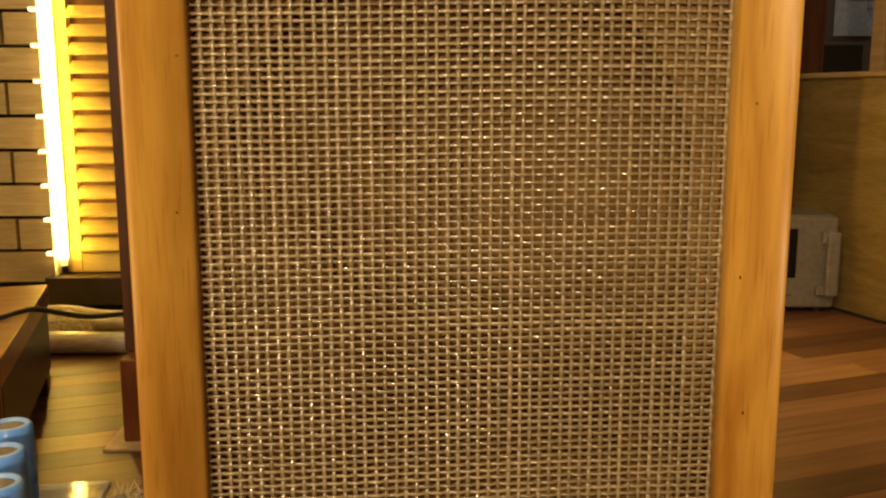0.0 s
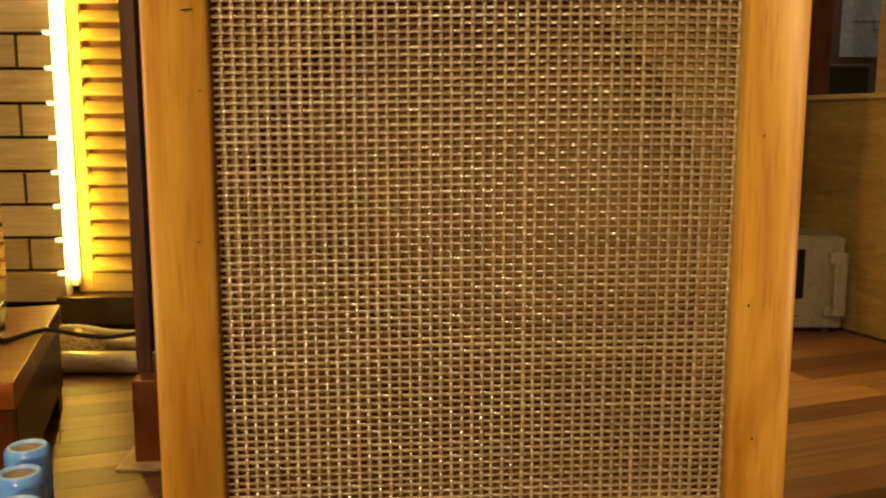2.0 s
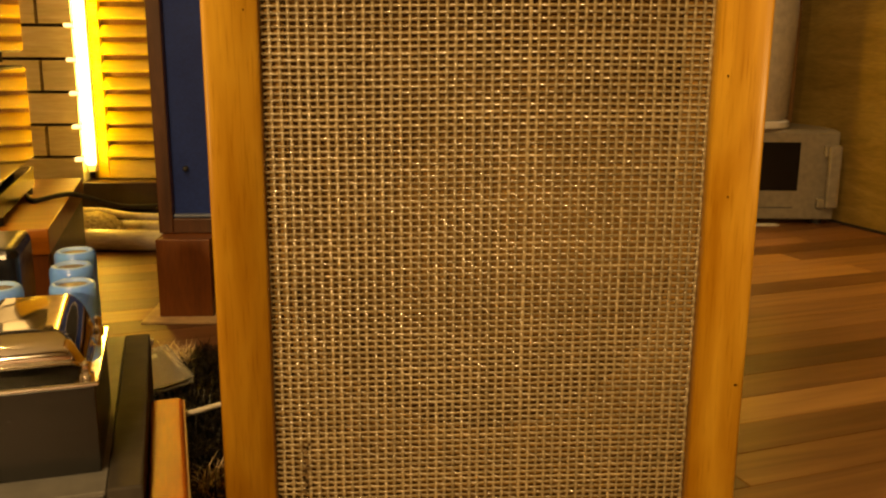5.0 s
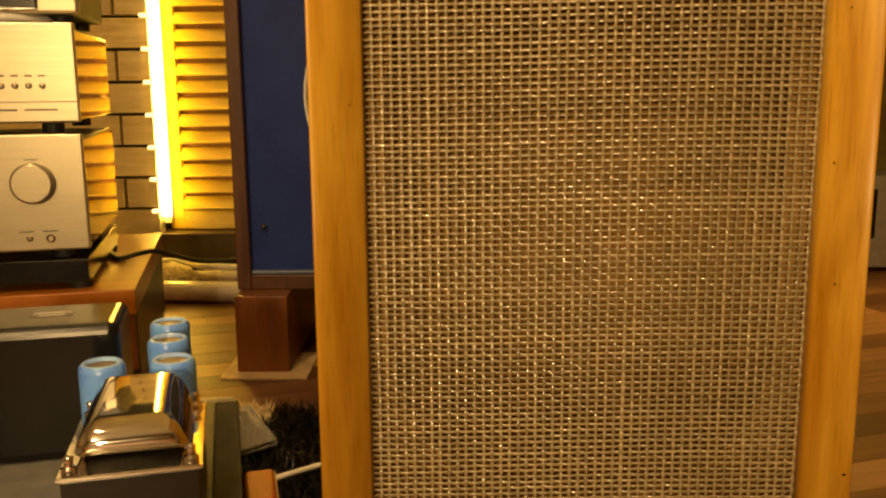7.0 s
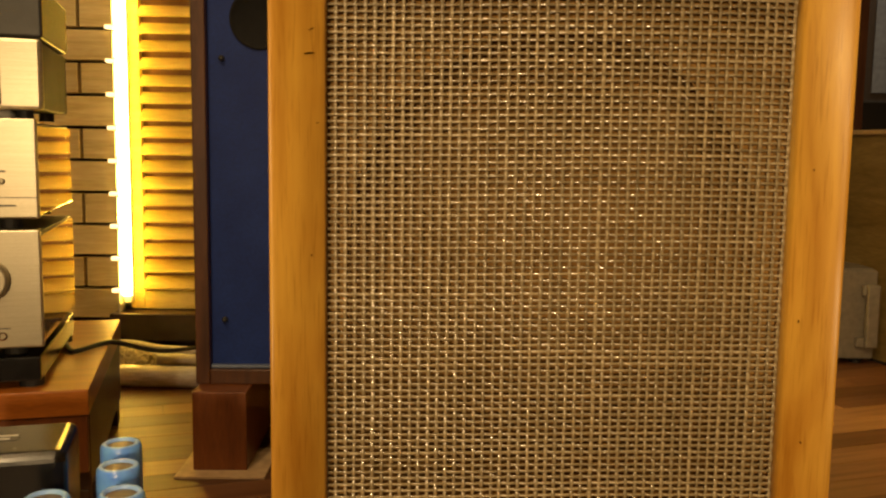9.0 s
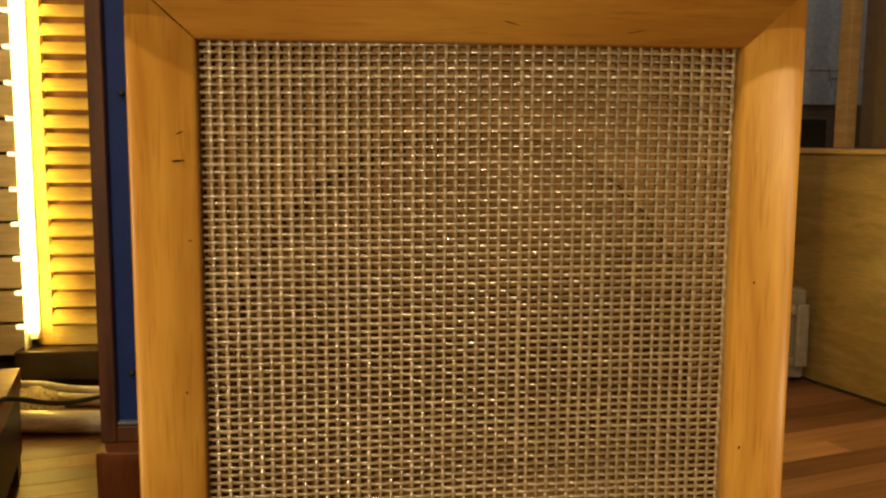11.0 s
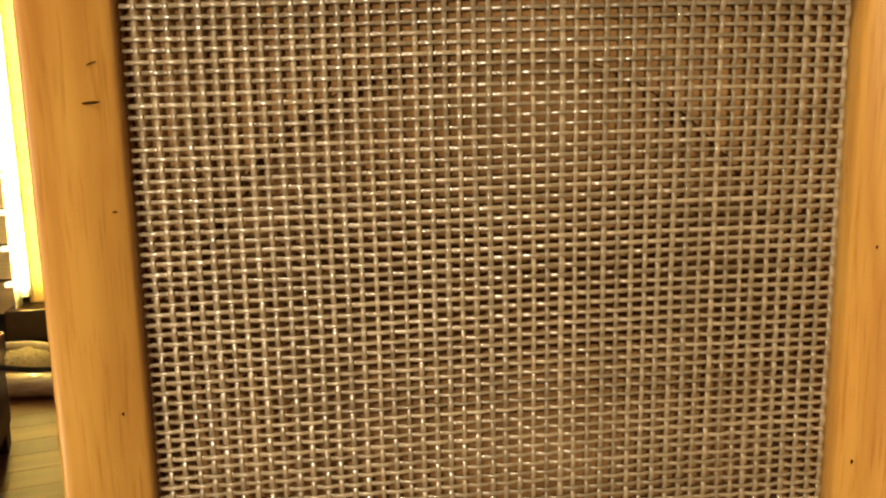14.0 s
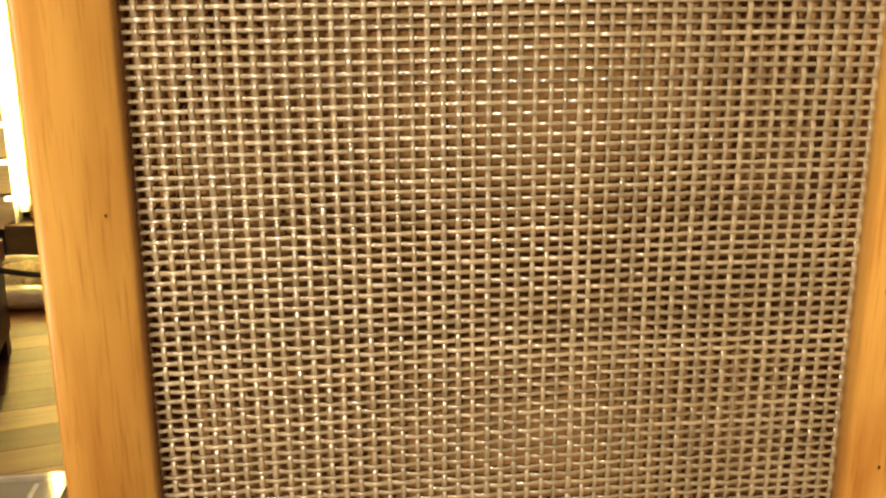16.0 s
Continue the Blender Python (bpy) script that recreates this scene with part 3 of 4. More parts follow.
tagged(cb, "black power cable running off the bench", "cable")


# ---- valve amplifier with chrome transformer and blue capacitors ----
CHASSIS = pose(-0.258, -0.019, 0, 0, 0, 14.3)
TOPZ = 0.155


def valve_amp():
    s = thing("valve_amplifier", CHASSIS, "black valve amplifier with grey steel top plate", "amplifier")
    part("body", box(-0.40, -0.0245, 0.0, 0.368, 0.012, TOPZ - 0.004, 0.002), black_plastic, s)
    part("top_plate", box(-0.40, -0.0243, -0.004, 0.37, TOPZ - 0.0035, TOPZ, 0.001), steel_grey, s, "grey steel plate")
    part("side_rail", box(-0.0240, 0.002, -0.004, 0.37, 0.014, TOPZ + 0.001, 0.002), rail_grey, s, "dark side rail")
    part("front_screw", lathe([(0.004, 0), (0.004, 0.002), (0, 0.003)], 16, Matrix.Translation((-0.105, 0.0, 0.115)) @ FACING), chrome, s, "", True)
    for x in (-0.36, -0.04):
        for y in (0.04, 0.33):
            part("foot", lathe([(0.016, 0), (0.016, 0.0125), (0, 0.0125)], 20, Matrix.Translation((x, y, 0))), rubber, s)
    c = bpy.data.curves.new("power_word", "FONT")
    c.body, c.size, c.extrude, c.align_x = "POWER", 0.012, 0.0003, "CENTER"
    t = new("power_word", c)
    t.matrix_world = pose(0, 0, 0)
    dg = bpy.context.evaluated_depsgraph_get()
    me = bpy.data.meshes.new_from_object(t.evaluated_get(dg))
    bpy.data.objects.remove(t)
    w = new("power_lettering", me)
    me.materials.append(label_pale)
    w.parent = s
    w.matrix_local = pose(-0.105, -0.0008, 0.088, 90, 0, 0)
    return s


valve_amp()


def transformer():
    s = thing("transformer", CHASSIS @ pose(-0.0255, 0.026, TOPZ), "chrome covered transformer on black core", "transformer")
    w, dd, h = 0.106, 0.140, 0.070
    part("core", box(-w + 0.003, -0.003, 0.003, dd - 0.003, 0, h, 0.001), core_black, s, "black laminated core")
    part("flange", box(-w, 0, 0, dd, h + 0.0005, h + 0.004, 0.001), chrome, s, "chrome flange")
    # bell cover: a bulging front, a flat top and ends that lean inwards, all edges well rounded
    H = 0.040
    bm = box(-w + 0.0085, -0.0085, 0.020, 0.124, 0.0, H, 0.0115, 6)
    for x in (-w + 0.035, -w / 2, -0.035):
        bmesh.ops.bisect_plane(bm, geom=list(bm.verts) + list(bm.edges) + list(bm.faces), plane_co=(x, 0, 0), plane_no=(1, 0, 0))
    for z in (0.006, 0.012, 0.018, 0.024, 0.030):
        bmesh.ops.bisect_plane(bm, geom=list(bm.verts) + list(bm.edges) + list(bm.faces), plane_co=(0, 0, z), plane_no=(0, 0, 1))
    for v in bm.verts:
        x, y, z = v.co
        u = min(1.0, z / H)
        x = -w / 2 + (x + w / 2) * (1 - 0.30 * u ** 1.6)
        if y < 0.055:
            y += 0.006 - 0.013 * math.sin(math.pi * min(1.0, max(0.0, (u - 0.12) / 0.88)))
        v.co = (x, y, h + 0.0035 + z - 0.10 * max(0.0, 0.10 - y) * u)
    part("cover", bm, chrome, s, "rolled chrome cover with slanted ends", True)
    for x in (-w + 0.009, -0.009):
        for y in (0.010, dd - 0.010):
            n = part("bolt", lathe([(0.006, 0), (0.006, 0.004), (0.0035, 0.0045), (0.0035, 0.010), (0.0045, 0.012), (0, 0.015)], 14, Matrix.Translation((x, y, h + 0.004))), chrome, s, "", True)
    return s


transformer()

# ---- black transformer cover on the valve amplifier ----
def black_case():
    s = thing("transformer_cover", CHASSIS @ pose(-0.106, 0.242, TOPZ), "plain black transformer cover with rounded edges", "transformer cover")
    part("body", box(-0.19, 0.0, 0.0, 0.10, 0.0, 0.134, 0.010, 4), case_black, s)
    bd = part("badge", box(-0.088, -0.048, 0.044, 0.064, 0.1341, 0.1344, 0), case_black, s, "small printed badge")
    part("print_bar", box(-0.086, -0.050, 0.056, 0.061, 0.13445, 0.1347, 0), label_pale, bd)
    part("print_bar", box(-0.080, -0.056, 0.047, 0.051, 0.13445, 0.1347, 0), label_pale, bd)
    return s


black_case()


def capacitor(first, x, y, z):
    if first is None:
        s = thing("capacitor", pose(x, y, z), "bright blue electrolytic capacitor with grey end", "capacitor", "blue capacitors")
        H = 0.110
        part("sleeve", lathe([(0.0205, 0), (0.0205, H - 0.006), (0.0198, H - 0.002), (0.018, H)], 40), cap_blue, s, "", True)
        part("rim", lathe([(0.0181, H + 0.0001), (0.0165, H + 0.0012), (0.0145, H + 0.0006), (0.0135, H - 0.002)], 40), cap_rim, s, "pale blue shrink rim", True)
        part("end_disc", lathe([(0.0136, H - 0.0022), (0.006, H - 0.0018), (0, H - 0.0018)], 40), cap_grey, s, "", True)
        return s
    return copy_thing(first, pose(x, y, z, 0, 0, random.uniform(0, 360)))


cap = capacitor(None, -0.358, 0.152, TOPZ)
for x, y in ((-0.383, 0.219), (-0.402, 0.283), (-0.419, 0.140)):
    capacitor(cap, x, y, TOPZ)

# ---- wooden box with a clear disc case, and the shaggy rug ----
WB = CHASSIS
wbx = thing("wooden_box", WB, "glossy reddish wooden box beside the amplifier", "box")
part("body", box(0.003, 0.0335, -0.08, 0.228, 0.0, 0.1315, 0.004, 3), orange_wood, wbx)
part("side_strip", box(0.0337, 0.0352, -0.079, 0.227, 0.001, 0.1290, 0.0006, 1), ply_edge, wbx, "pale edge strip")
cd = thing("disc_case", pose(-0.405, 0.50, 0.044, 10, -4, 33), "clear plastic disc case lying on the rug", "disc case")
part("tray", box(-0.05, 0.05, -0.05, 0.05, 0.0, 0.002, 0.0005), clear, cd)
part("lid", box(-0.05, 0.05, -0.05, 0.05, 0.0085, 0.0102, 0.0005), clear, cd)
part("edge", box(-0.05, 0.05, 0.0478, 0.05, 0.0022, 0.0083, 0.0003), clear, cd)
part("edge", box(0.0478, 0.05, -0.05, 0.0476, 0.0022, 0.0083, 0.0003), clear, cd)
part("booklet", box(-0.042, 0.042, -0.046, 0.046, 0.0024, 0.004, 0.0003), bench_dark, cd, "dark brown printed booklet")
part("title_bar", box(-0.01, 0.030, 0.030, 0.040, 0.0041, 0.0045, 0), label_pale, cd, "pale title print")

cd = thing("disc_case", pose(-0.492, 0.562, 0.046, 0, 0, 4), "clear disc case with grey cover and pale edges", "disc case")
part("tray", box(-0.07, 0.07, -0.062, 0.062, 0.0, 0.002, 0.0005), clear, cd)
part("lid", box(-0.07, 0.07, -0.062, 0.062, 0.0085, 0.0102, 0.0005), clear, cd)
part("edge", box(-0.07, 0.07, 0.0560, 0.062, 0.0022, 0.0083, 0.0003), label_pale, cd, "pale edge strip")
part("edge", box(0.064, 0.07, -0.062, 0.0558, 0.0022, 0.0083, 0.0003), label_pale, cd, "pale edge strip")
part("booklet", box(-0.066, 0.062, -0.058, 0.054, 0.0024, 0.004, 0.0003), grey_panel, cd, "dark grey printed cover")
part("title_bar", box(0.030, 0.036, 0.010, 0.044, 0.0041, 0.0045, 0), label_pale, cd, "pale title print")


def rug():
    rng = random.Random(5)
    s = thing("rug", pose(0, 0, 0), "black shaggy rug with cream and brown tufts", "rug")
    bm = bmesh.new()
    outline = [(-0.44, 0.10), (-0.19, 0.06), (-0.16, 0.36), (0.12, 0.42), (0.14, 0.66), (-0.10, 0.70), (-0.40, 0.655), (-0.56, 0.60), (-0.56, 0.46), (-0.46, 0.44)]
    vs = [bm.verts.new((x, y, 0.001)) for x, y in outline]
    vt = [bm.verts.new((x, y, 0.008)) for x, y in outline]
    bm.faces.new(vt)
    bm.faces.new(list(reversed(vs)))
    for k in range(len(vs)):
        q = (k + 1) % len(vs)
        bm.faces.new((vs[k], vs[q], vt[q], vt[k]))
    part("backing", bm, fur_black, s)

    def inside(x, y):
        hit = False
        for (x0, y0), (x1, y1) in zip(outline, outline[1:] + outline[:1]):
            if (y0 > y) != (y1 > y) and x < (x1 - x0) * (y - y0) / (y1 - y0) + x0:
                hit = not hit
        return hit

    verts, faces, kinds = {0: [], 1: [], 2: []}, {0: [], 1: [], 2: []}, 3
    count = 0
    while count < 20000:
        x, y = rng.uniform(-0.56, 0.14), rng.uniform(0.06, 0.70)
        if not inside(x, y):
            continue
        count += 1
        n = noise.noise(Vector((x * 14, y * 14, 3.0)))
        k = 0
        if x < -0.375 and y > 0.50 and n > -0.35:
            k = 1
        elif y < 0.26 and x > -0.275:
            k = 1 if n > 0.05 else 2 if n > -0.25 else 0
        a = rng.uniform(0, 6.283)
        ln = rng.uniform(0.026, 0.05)
        lean = rng.uniform(0.2, 0.8)
        dx, dy = math.cos(a) * lean, math.sin(a) * lean
        w = rng.uniform(0.0008, 0.0018)
        px, py = -math.sin(a) * w, math.cos(a) * w
        p = Vector((x, y, 0.007))
        mid = p + Vector((dx * 0.35, dy * 0.35, 0.8)) * ln * 0.6
        tip = p + Vector((dx, dy, 0.75)) * ln
        V, F = verts[k], faces[k]
        b = len(V)
        V += [(p.x - px, p.y - py, p.z), (p.x + px, p.y + py, p.z), (mid.x + px * 0.7, mid.y + py * 0.7, mid.z), (mid.x - px * 0.7, mid.y - py * 0.7, mid.z), tuple(tip)]
        F += [(b, b + 1, b + 2, b + 3), (b + 3, b + 2, b + 4)]
    for k, (nm, m) in enumerate((("black_pile", fur_black), ("cream_pile", fur_cream), ("brown_pile", fur_brown))):
        me = bpy.data.meshes.new(nm)
        me.from_pydata(verts[k], [], faces[k])
        me.materials.append(m)
        o = new(nm, me)
        o.parent = s
        o["kind"] = "stuff"
    return s


rug()
tagged(part("white_stick", tube([(-0.330, 0.366, 0.043), (-0.27, 0.405, 0.046), (-0.22, 0.43, 0.046)], 0.0035, 10), cable_white, None, "", True), "thin cream stick lying on the black rug", "stick")

# ---- tubes and cables on the floor by the wall ----
tagged(part("wrapped_tube", tube([(-1.1, 1.475, 0.026), (-0.8, 1.455, 0.026), (-0.45, 1.43, 0.026)], 0.0255, 20), wrap, None, "", True), "plastic wrapped pale tube lying on the floor", "tube")
tagged(part("white_tube", tube([(-1.1, 1.66, 0.018), (-0.8, 1.655, 0.018), (-0.45, 1.65, 0.018)], 0.0175, 16), cable_white, None, "", True), "white plastic tube lying along the wall", "tube")
tagged(part("white_cable", tube(curve_points([(-1.1, 1.60, 0.045), (-0.93, 1.625, 0.06), (-0.83, 1.62, 0.066), (-0.74, 1.61, 0.055), (-0.6, 1.62, 0.048)], 8), 0.009, 10), cable_white, None, "", True), "cream cable lying across the white tube", "cable")
bm = bmesh.new()
bmesh.ops.create_icosphere(bm, subdivisions=4, radius=1)
for v in bm.verts:
    q = v.co.copy()
    k = 1 + 0.18 * noise.noise(q * 4) + 0.08 * noise.noise(q * 14)
    v.co = Vector((q.x * 0.075 * k, q.y * 0.05 * k, max(0.0, 0.035 + q.z * 0.042 * k)))
wl = part("wool_tuft", bm, sponge, None, "", True)
wl.matrix_world = pose(-0.822, 1.545, 0)
tagged(wl, "cream wool tuft between the tubes", "wool")


# ---- oven, white column and things at the opening ----
def oven():
    s = thing("microwave_oven", pose(0.914, 1.745, 0, 0, 0, -4), "cream microwave oven with dark glass door", "microwave")
    b = part("body", box(-0.225, 0.225, 0.014, 0.235, 0.012, 0.262, 0.010, 3), appliance, s)
    d = part("door", box(-0.224, 0.224, 0.0, 0.0135, 0.014, 0.258, 0.006, 3), appliance, s)
    part("door_window", box(-0.16, 0.118, -0.0012, -0.0002, 0.095, 0.228, 0.0004), dark_glass, d, "dark glass window")
    bm = box(0.188, 0.222, -0.030, -0.014, 0.05, 0.222, 0.006, 3)
    box(0.180, 0.210, -0.016, 0.001, 0.19, 0.22, 0.003, 2, bm)
    box(0.170, 0.200, -0.016, 0.001, 0.05, 0.075, 0.003, 2, bm)
    part("handle", bm, appliance, d, "raised cream grip")
    part("groove", box(-0.15, 0.11, -0.0008, -0.0002, 0.046, 0.049, 0), grey_panel, d)
    for x in (-0.19, 0.19):
        for y in (0.03, 0.20):
            part("foot", lathe([(0.014, 0), (0.014, 0.0125), (0, 0.0125)], 16, Matrix.Translation((x, y, 0))), rubber, s)
    return s


oven()
col = thing("white_column", pose(0.912, 1.845, 0.2625), "tall smooth white column standing on the oven", "column")
part("shaft", lathe([(0.10, 0.022), (0.112, 0.03), (0.118, 0.30), (0.124, 1.3), (0, 1.3)], 48), column_cream, col, "", True)
part("base_ring", lathe([(0.0, 0.0), (0.115, 0.0), (0.120, 0.006), (0.115, 0.012), (0.119, 0.017), (0.112, 0.0215), (0, 0.0215)], 48), cable_white, col, "", True)
tagged(part("paper_sheet", box(0.80, 0.98, 1.715, 1.742, 0.0005, 0.003, 0), white_paint), "white paper edge below the oven", "paper")

bx = thing("black_set", pose(1.215, 2.0, 0.6205, 0, 0, 5), "black box with a dull top on the ledge", "box")
part("body", box(-0.085, 0.105, 0, 0.12, 0.0, 0.105, 0.004), black_plastic, bx)
part("front_plate", box(-0.05, 0.10, -0.003, -0.0005, 0.006, 0.098, 0.001), gloss_black, bx)
setting("recess_sill", box(0.762, 1.9, 1.962, 2.3, 0.600, 0.620, 0.002), ply_edge, "pale wooden sill under the opening", "sill")
ps = thing("poster", pose(1.60, 2.6955, 0), "blue grey printed sheet on the recess wall", "poster")
part("sheet", box(-0.03, 0.26, 0, 0.004, 0.795, 1.6, 0), poster_grey, ps)
for k, (x, z, w, h) in enumerate(((0.09, 0.89, 0.05, 0.004), (0.09, 0.88, 0.004, 0.05), (0.12, 0.84, 0.035, 0.003), (0.10, 0.86, 0.003, 0.05), (0.14, 0.87, 0.003, 0.06), (0.01, 0.92, 0.22, 0.0025))):
    part("ink_line", box(x, x + w, -0.0012, -0.0003, z, z + h, 0), ink, ps)

# ---- the cane fronted loudspeaker ----
IXL, IXR, IZ0, IZ1 = 0.1612, 0.1628, 0.11, 0.7032
speaker = thing("cane_front_loudspeaker", pose(0, 0, 0), "honey wood loudspeaker with woven cane front", "loudspeaker")


def member(name, corner_a, corner_b, material):
    """One mitred length of the front frame, between two corners (x sign, z sign)."""
    swell = [(0.0012 + 0.0318 * u / 10, -0.0006 - 0.0054 * math.sin(math.pi * 0.62 * u / 10) ** 0.9) for u in range(1, 11)]
    prof = [(0.0, 0.020), (0.0, 0.001), (0.0012, -0.0006)] + swell + [(0.0352, -0.0050), (0.0371, -0.0040), (0.0383, -0.0018), (0.0383, 0.020)]
    bm = bmesh.new()
    rings = []
    for (sx, sz), (ox, oz) in ((corner_a, corner_b), (corner_b, corner_a)):
        ring = []
        for d, y in prof:
            wide = (0.2003 - IXR) / 0.0383 if sx > 0 else (0.1993 - IXL) / 0.0383
            x, z = sx * ((IXR if sx > 0 else IXL) + wide * d), (IZ1 + 0.93 * d) if sz > 0 else (IZ0 - d)
            gap = 0.0005
            if sx == ox:
                z -= sz * gap
            else:
                x -= sx * gap
            ring.append(bm.verts.new((x, y, z)))
        rings.append(ring)
    a, b = rings
    n = len(prof)
    for k in range(n):
        bm.faces.new((a[k], a[(k + 1) % n], b[(k + 1) % n], b[k]))
    bm.faces.new(a)
    bm.faces.new(list(reversed(b)))
    for e in bm.edges:
        if len(e.link_faces) == 2 and e.calc_face_angle() > 0.6:
            e.smooth = False
    return part(name, bm, material, speaker, "", True)


fl = member("frame_stile", (-1, -1), (-1, 1), wood_v)
fr = member("frame_stile", (1, -1), (1, 1), wood_v)
ft = member("frame_rail", (-1, 1), (1, 1), wood_h)
fb = member("frame_rail", (-1, -1), (1, -1), wood_h)
# lid with rounded ends and nose
bm = bmesh.new()
out = []
XL, XR, Y0, Y1, R = -0.2205, 0.2150, -0.034, 0.31, 0.026
for cx, cy, a0 in ((XR - R, Y0 + R, -90), (XR - R, Y1 - R, 0), (XL + R, Y1 - R, 90), (XL + R, Y0 + R, 180)):
    for k in range(9):
        a = radians(a0 + 90 * k / 8)
        out.append((cx + R * math.cos(a), cy + R * math.sin(a), math.cos(a), math.sin(a)))
rings = []
for inset, z in ((0.008, 0.7385), (0.003, 0.7390), (0.0008, 0.7408), (0.0, 0.7436), (0.0002, 0.7500), (0.0004, 0.7550), (0.0013, 0.7580), (0.0034, 0.7600), (0.007, 0.7608), (0.012, 0.7610)):
    rings.append([bm.verts.new((x - nx * inset, y - ny * inset, z)) for x, y, nx, ny in out])
for a, b in zip(rings, rings[1:]):
    for k in range(len(out)):
        q = (k + 1) % len(out)
        bm.faces.new((a[k], a[q], b[q], b[k]))
bm.faces.new(rings[-1])
bm.faces.new(list(reversed(rings[0])))
lid = part("lid", bm, wood_h, speaker, "rounded honey wood lid", True)
part("side_panel", box(-0.196, -0.182, 0.0205, 0.30, 0.066, 0.7382, 0.002), wood_v, speaker)
part("side_panel", box(0.182, 0.196, 0.0205, 0.30, 0.066, 0.7382, 0.002), wood_v, speaker)
part("back_panel", box(-0.1835, 0.1835, 0.285, 0.30, 0.066, 0.7382, 0.002), wood_v, speaker)
part("bottom_panel", box(-0.1835, 0.1835, 0.0205, 0.284, 0.066, 0.082, 0.002), wood_h, speaker)
for x in (-0.165, 0.165):
    for y in (0.04, 0.26):
        part("foot", lathe([(0.014, 0.0), (0.018, 0.004), (0.022, 0.067), (0, 0.067)], 20, Matrix.Translation((x, y, 0))), wood_v, speaker, "", True)

# knots and scratches on the front frame
for ob, x, y, z, w, h, ang in ((fl, -0.1715, -0.0039, 0.634, 0.010, 0.0016, 4), (fl, -0.170, -0.0035, 0.650, 0.006, 0.0010, 20), (lid, -0.155, -0.0336, 0.749, 0.0012, 0.008, 0), (lid, 0.108, -0.0334, 0.7545, 0.0025, 0.002, 0),
                               (ft, 0.020, -0.0041, 0.7145, 0.012, 0.0008, -14), (ft, 0.095, -0.0030, 0.7110, 0.016, 0.0006, 8), (lid, -0.055, -0.0338, 0.7475, 0.020, 0.0006, -9), (lid, 0.018, -0.0337, 0.7545, 0.0024, 0.0010, 20), (fl, -0.166, -0.0022, 0.588, 0.003, 0.0010, 0), (fr, 0.170, -0.0030, 0.455, 0.0016, 0.0030, 0), (fr, 0.176, -0.0046, 0.368, 0.0018, 0.0024, 0), (fr, 0.174, -0.0041, 0.561, 0.0014, 0.002, 0), (fr, 0.193, -0.0054, 0.222, 0.004, 0.003, 0), (fl, -0.170, -0.0035, 0.498, 0.0014, 0.002, 0)):
    bm = bmesh.new()
    bmesh.ops.create_circle(bm, cap_ends=True, segments=12, radius=0.5)
    bmesh.ops.transform(bm, matrix=Matrix.Translation((x, y - 0.0006, z)) @ FACING @ Matrix.Rotation(radians(ang), 4, "Z") @ Matrix.Diagonal((w * 0.8, h * 0.7, 1, 1)), verts=bm.verts)
    bmesh.ops.extrude_face_region(bm, geom=list(bm.faces))
    part("knot", bm, wood_knot, ob)

# baffle behind the cane, with a long rounded opening and two cones in it
bm = bmesh.new()
inner, outer = [], []
R, CZ0, CZ1 = 0.146, 0.325, 0.508
for k in range(64):
    a = 2 * math.pi * k / 64
    c, s_ = math.cos(a), math.sin(a)
    inner.append((R * c, (CZ1 if s_ >= 0 else CZ0) + R * s_))
    m_ = max(abs(c) / 0.181, abs(s_) / 0.315)
    outer.append((c / m_, 0.408 + s_ / m_))
vi, vo = [bm.verts.new((x, 0.0206, z)) for x, z in inner], [bm.verts.new((x, 0.0206, z)) for x, z in outer]
vb = [bm.verts.new((x, 0.0268, z)) for x, z in inner]
for k in range(64):
    q = (k + 1) % 64
    bm.faces.new((vi[k], vi[q], vo[q], vo[k]))
    bm.faces.new((vi[k], vi[q], vb[q], vb[k]))
baffle = part("baffle", bm, baffle_cloth, speaker, "brown board behind the cane")
part("baffle_back", box(-0.1815, 0.1815, 0.0270, 0.045, 0.083, 0.737, 0), black_cone, speaker)
for z in (0.30, 0.53):
    m_ = Matrix.Translation((0, 0.0268, z)) @ FACING
    part("cone", lathe([(0.112, 0.0), (0.110, 0.0020), (0.10, 0.0026), (0.09, 0.0016), (0.04, 0.0004), (0.03, 0.0016), (0, 0.0026)], 48, m_), black_cone, speaker, "dim speaker cone", True)


# woven cane: every strand is a piece of its own
def strand_mesh(name, path, side, front, half, thick):
    """A flattened bar along path; side and front are its cross directions."""
    k = len(path)
    shape = ((-1, 0.1), (-0.82, -0.72), (-0.4, -0.95), (0, -1), (0.4, -0.95), (0.82, -0.72), (1, 0.1), (0, 0.9))
    m_ = len(shape)
    P_ = np.array(path)
    hw = half[:, None]
    V = np.stack([P_ + np.array(side) * hw * a + np.array(front) * thick * b for a, b in shape], 1).reshape(-1, 3)
    i = np.arange(k - 1)[:, None] * m_
    j = np.arange(m_)[None, :]
    q = (j + 1) % m_
    F = np.stack([i + j, i + q, i + m_ + q, i + m_ + j], -1).reshape(-1, 4)
    me = bpy.data.meshes.new(name)
    me.from_pydata(V.tolist(), [], F.tolist())
    me.materials.append(cane)
    me.polygons.foreach_set("use_smooth", [True] * len(me.polygons))
    return me


PX, PZ, GY, AMP = 0.0066, 0.00466, 0.0112, 0.00078
NX, NZ = 50, 130
xs = (np.arange(NX) - (NX - 1) / 2) * PX
zs = 0.1065 + np.arange(NZ) * PZ
rng = np.random.default_rng(4)
lift = 0.0015 * np.sin(xs * 11 + 0.4)
grille = part("cane_panel", box(-0.168, 0.168, 0.0130, 0.0133, 0.102, 0.104, 0), cane, speaker, "woven lacquered cane panel")


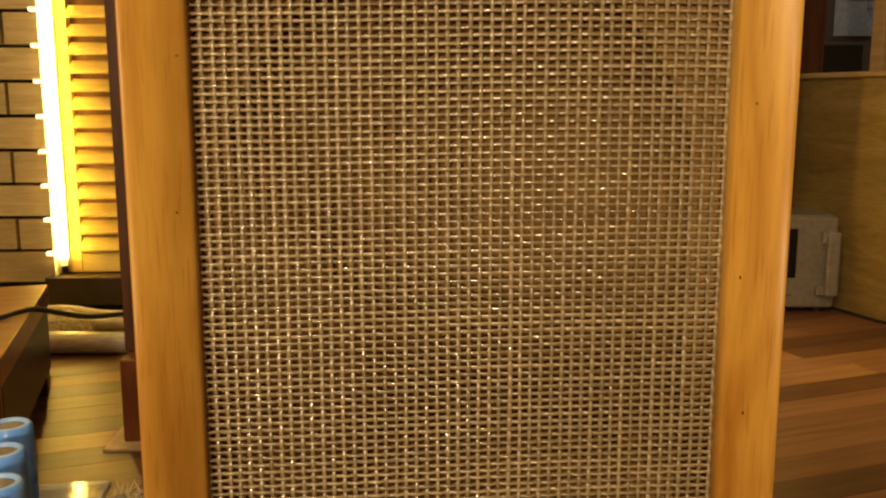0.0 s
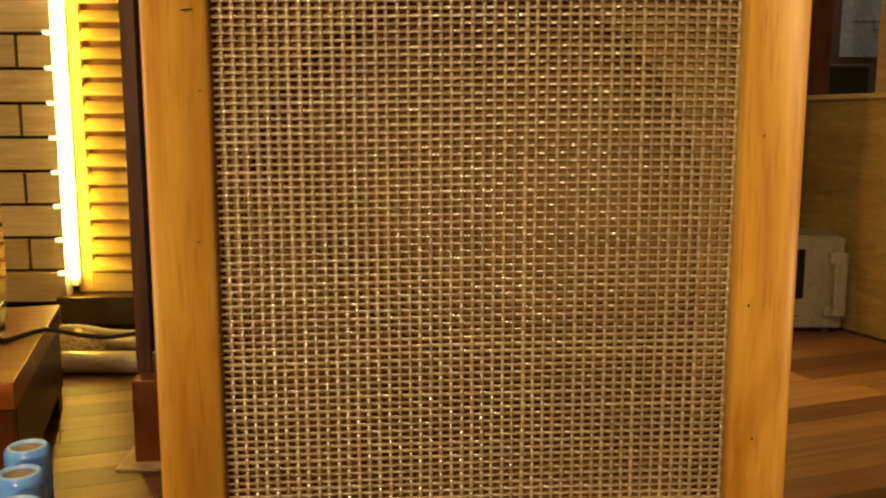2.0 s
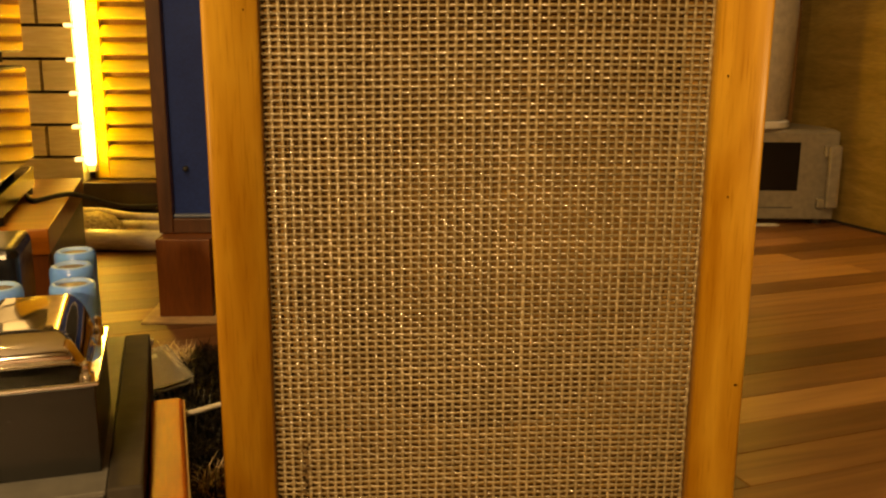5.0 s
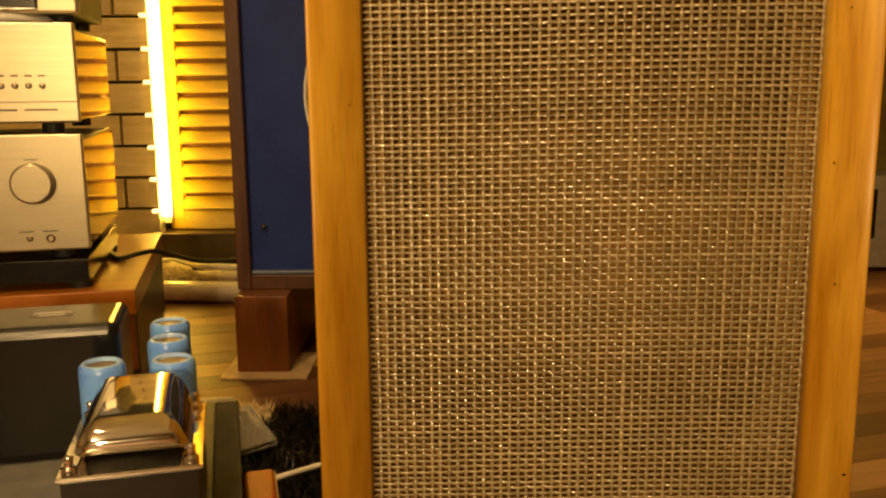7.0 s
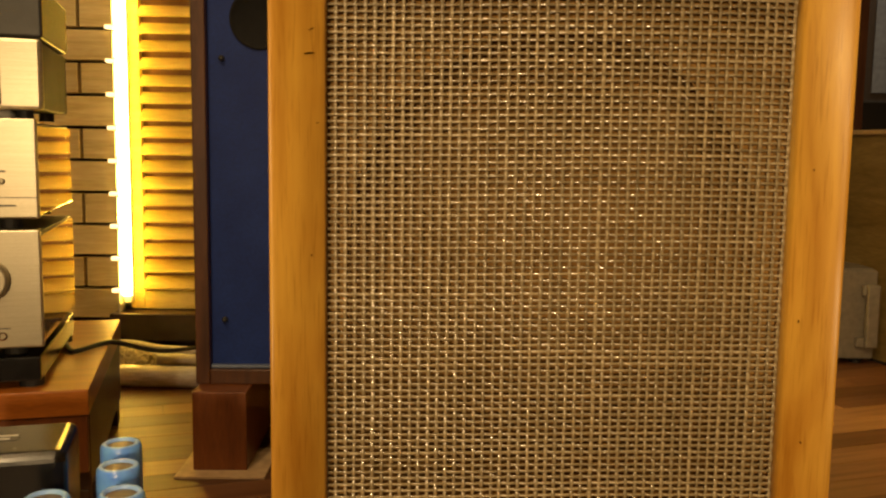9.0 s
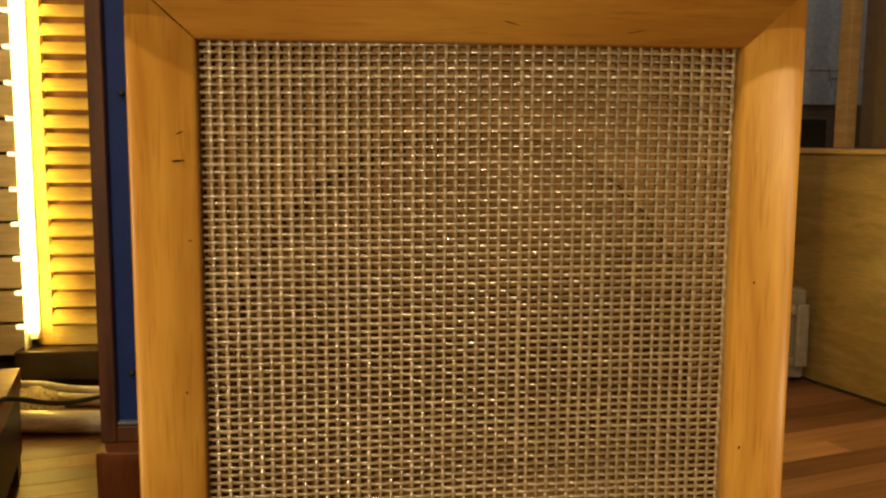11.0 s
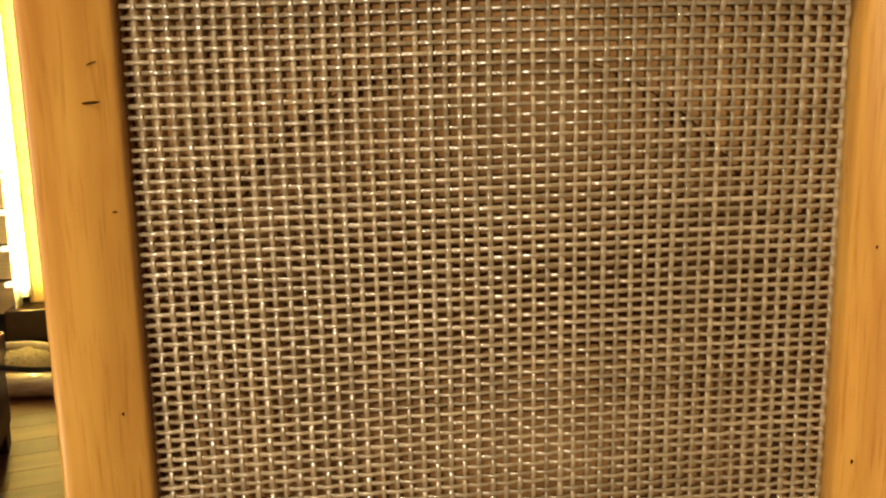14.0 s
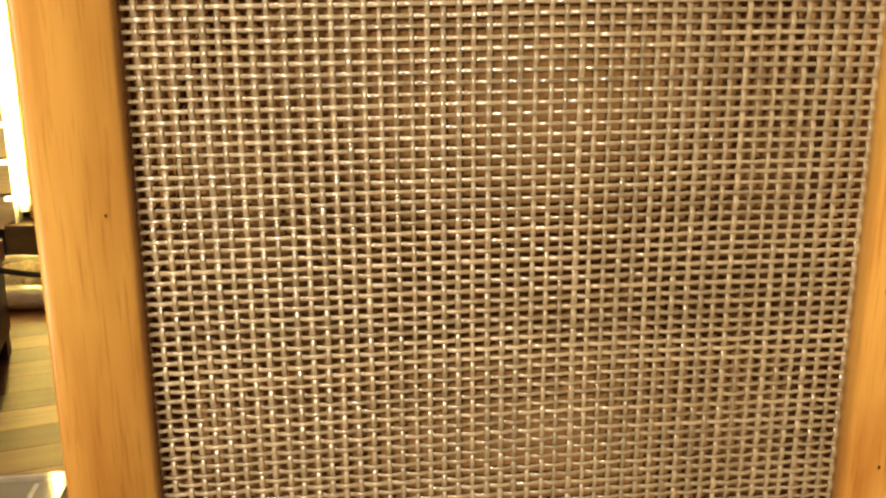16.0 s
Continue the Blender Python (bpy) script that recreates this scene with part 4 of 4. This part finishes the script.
def sway(n, amp, k):
    t = np.linspace(0, 1, n)
    ph = rng.uniform(0, 6.28, 3)
    return amp * (np.sin(k * t + ph[0]) + 0.6 * np.sin(2.7 * k * t + ph[1]) + 0.4 * np.sin(7 * k * t + ph[2]))


cols = np.stack([xs[i] + sway(NZ, 0.00022, 6) for i in range(NX)])
rws = np.stack([zs[j] + lift + sway(NX, 0.00016, 6) for j in range(NZ)])
def rounded(a):
    """Doubles a chain of values with points midway."""
    out = np.empty(2 * len(a) - 1)
    out[0::2], out[1::2] = a, (a[:-1] + a[1:]) / 2
    return out


for i in range(NX):
    y = GY + np.where((i + np.arange(NZ)) % 2 == 0, AMP, -AMP) + rng.normal(0, 0.0001, NZ)
    path = np.stack([rounded(cols[i]), rounded(y), rounded(rws[:, i])], 1)
    half = 0.00126 * (1 + rng.normal(0, 0.08) + rng.normal(0, 0.05, len(path)))
    o = new("upright_strand", strand_mesh("upright_strand", path, (1, 0, 0), (0, 1, 0), half, 0.00062))
    o.parent = grille
for j in range(NZ):
    y = GY - np.where((j + np.arange(NX)) % 2 == 0, AMP, -AMP) + rng.normal(0, 0.0001, NX)
    path = np.stack([rounded(cols[:, j]), rounded(y), rounded(rws[j])], 1)
    half = 0.00100 * (1 + rng.normal(0, 0.08) + rng.normal(0, 0.05, len(path)))
    o = new("level_strand", strand_mesh("level_strand", path, (0, 0, 1), (0, 1, 0), half, 0.00060))
    o.parent = grille
bm = bmesh.new()
for k in range(46):
    z = 0.130 + 0.042 * rng.random()
    head = 0.0046 if z > 0.160 else 0.0022
    x = -0.1385 + 0.0012 * math.sin(z * 420) + rng.normal(0, head * 0.55)
    w, h = rng.uniform(0.0006, 0.0014), rng.uniform(0.0006, 0.0018)
    box(x - w, x + w, 0.0091, 0.0094, z - h, z + h, 0.0, 1, bm)
part("stain", bm, cane_stain, grille, "dark glue stain on the cane")

# ---- ceiling spots and laminate planks ----
# rings out of view, made for the added fill lamps too
for x, y, *_ in SPOTS:
    s = thing("ceiling_spotlight", pose(x, y, CEIL), "round recessed ring of an unseen ceiling lamp", "spotlight", "ceiling spotlights")
    part("ring", lathe([(0.075, -0.001), (0.075, -0.006), (0.058, -0.008), (0.055, -0.001)], 32), white_paint, s, "", True)

FLOOR_TURN = 17.0
fl_m = pose(0, 0, 0, 0, 0, FLOOR_TURN)
PW, PL = 0.072, 0.86
base = bpy.data.objects["floor_base"]
prng = random.Random(9)
for r in range(-6, 28):
    off = prng.uniform(0, PL)
    for k in range(-4, 6):
        u0, u1 = k * PL - off, (k + 1) * PL - off
        if u1 < -1.25 or u0 > 2.0:
            continue
        bm = box(u0 + 0.0006, u1 - 0.0006, r * PW + 0.0006, (r + 1) * PW - 0.0004, -0.0055, 0.0, 0.0006, 1)
        bmesh.ops.transform(bm, matrix=fl_m, verts=bm.verts)
        ok = True
        for co, no in (((0, 1.799, 0), (0, 1, 0)), ((2.59, 0, 0), (1, 0, 0)), ((-2.19, 0, 0), (-1, 0, 0)), ((0, -2.39, 0), (0, -1, 0))):
            if bm.verts:
                bmesh.ops.bisect_plane(bm, geom=list(bm.verts) + list(bm.edges) + list(bm.faces), plane_co=co, plane_no=no, clear_outer=True)
        if len(bm.faces) < 4:
            bm.free()
            continue
        bmesh.ops.transform(bm, matrix=fl_m.inverted(), verts=bm.verts)
        o = part("plank", bm, floor_mat, base)
        o.matrix_local = fl_m
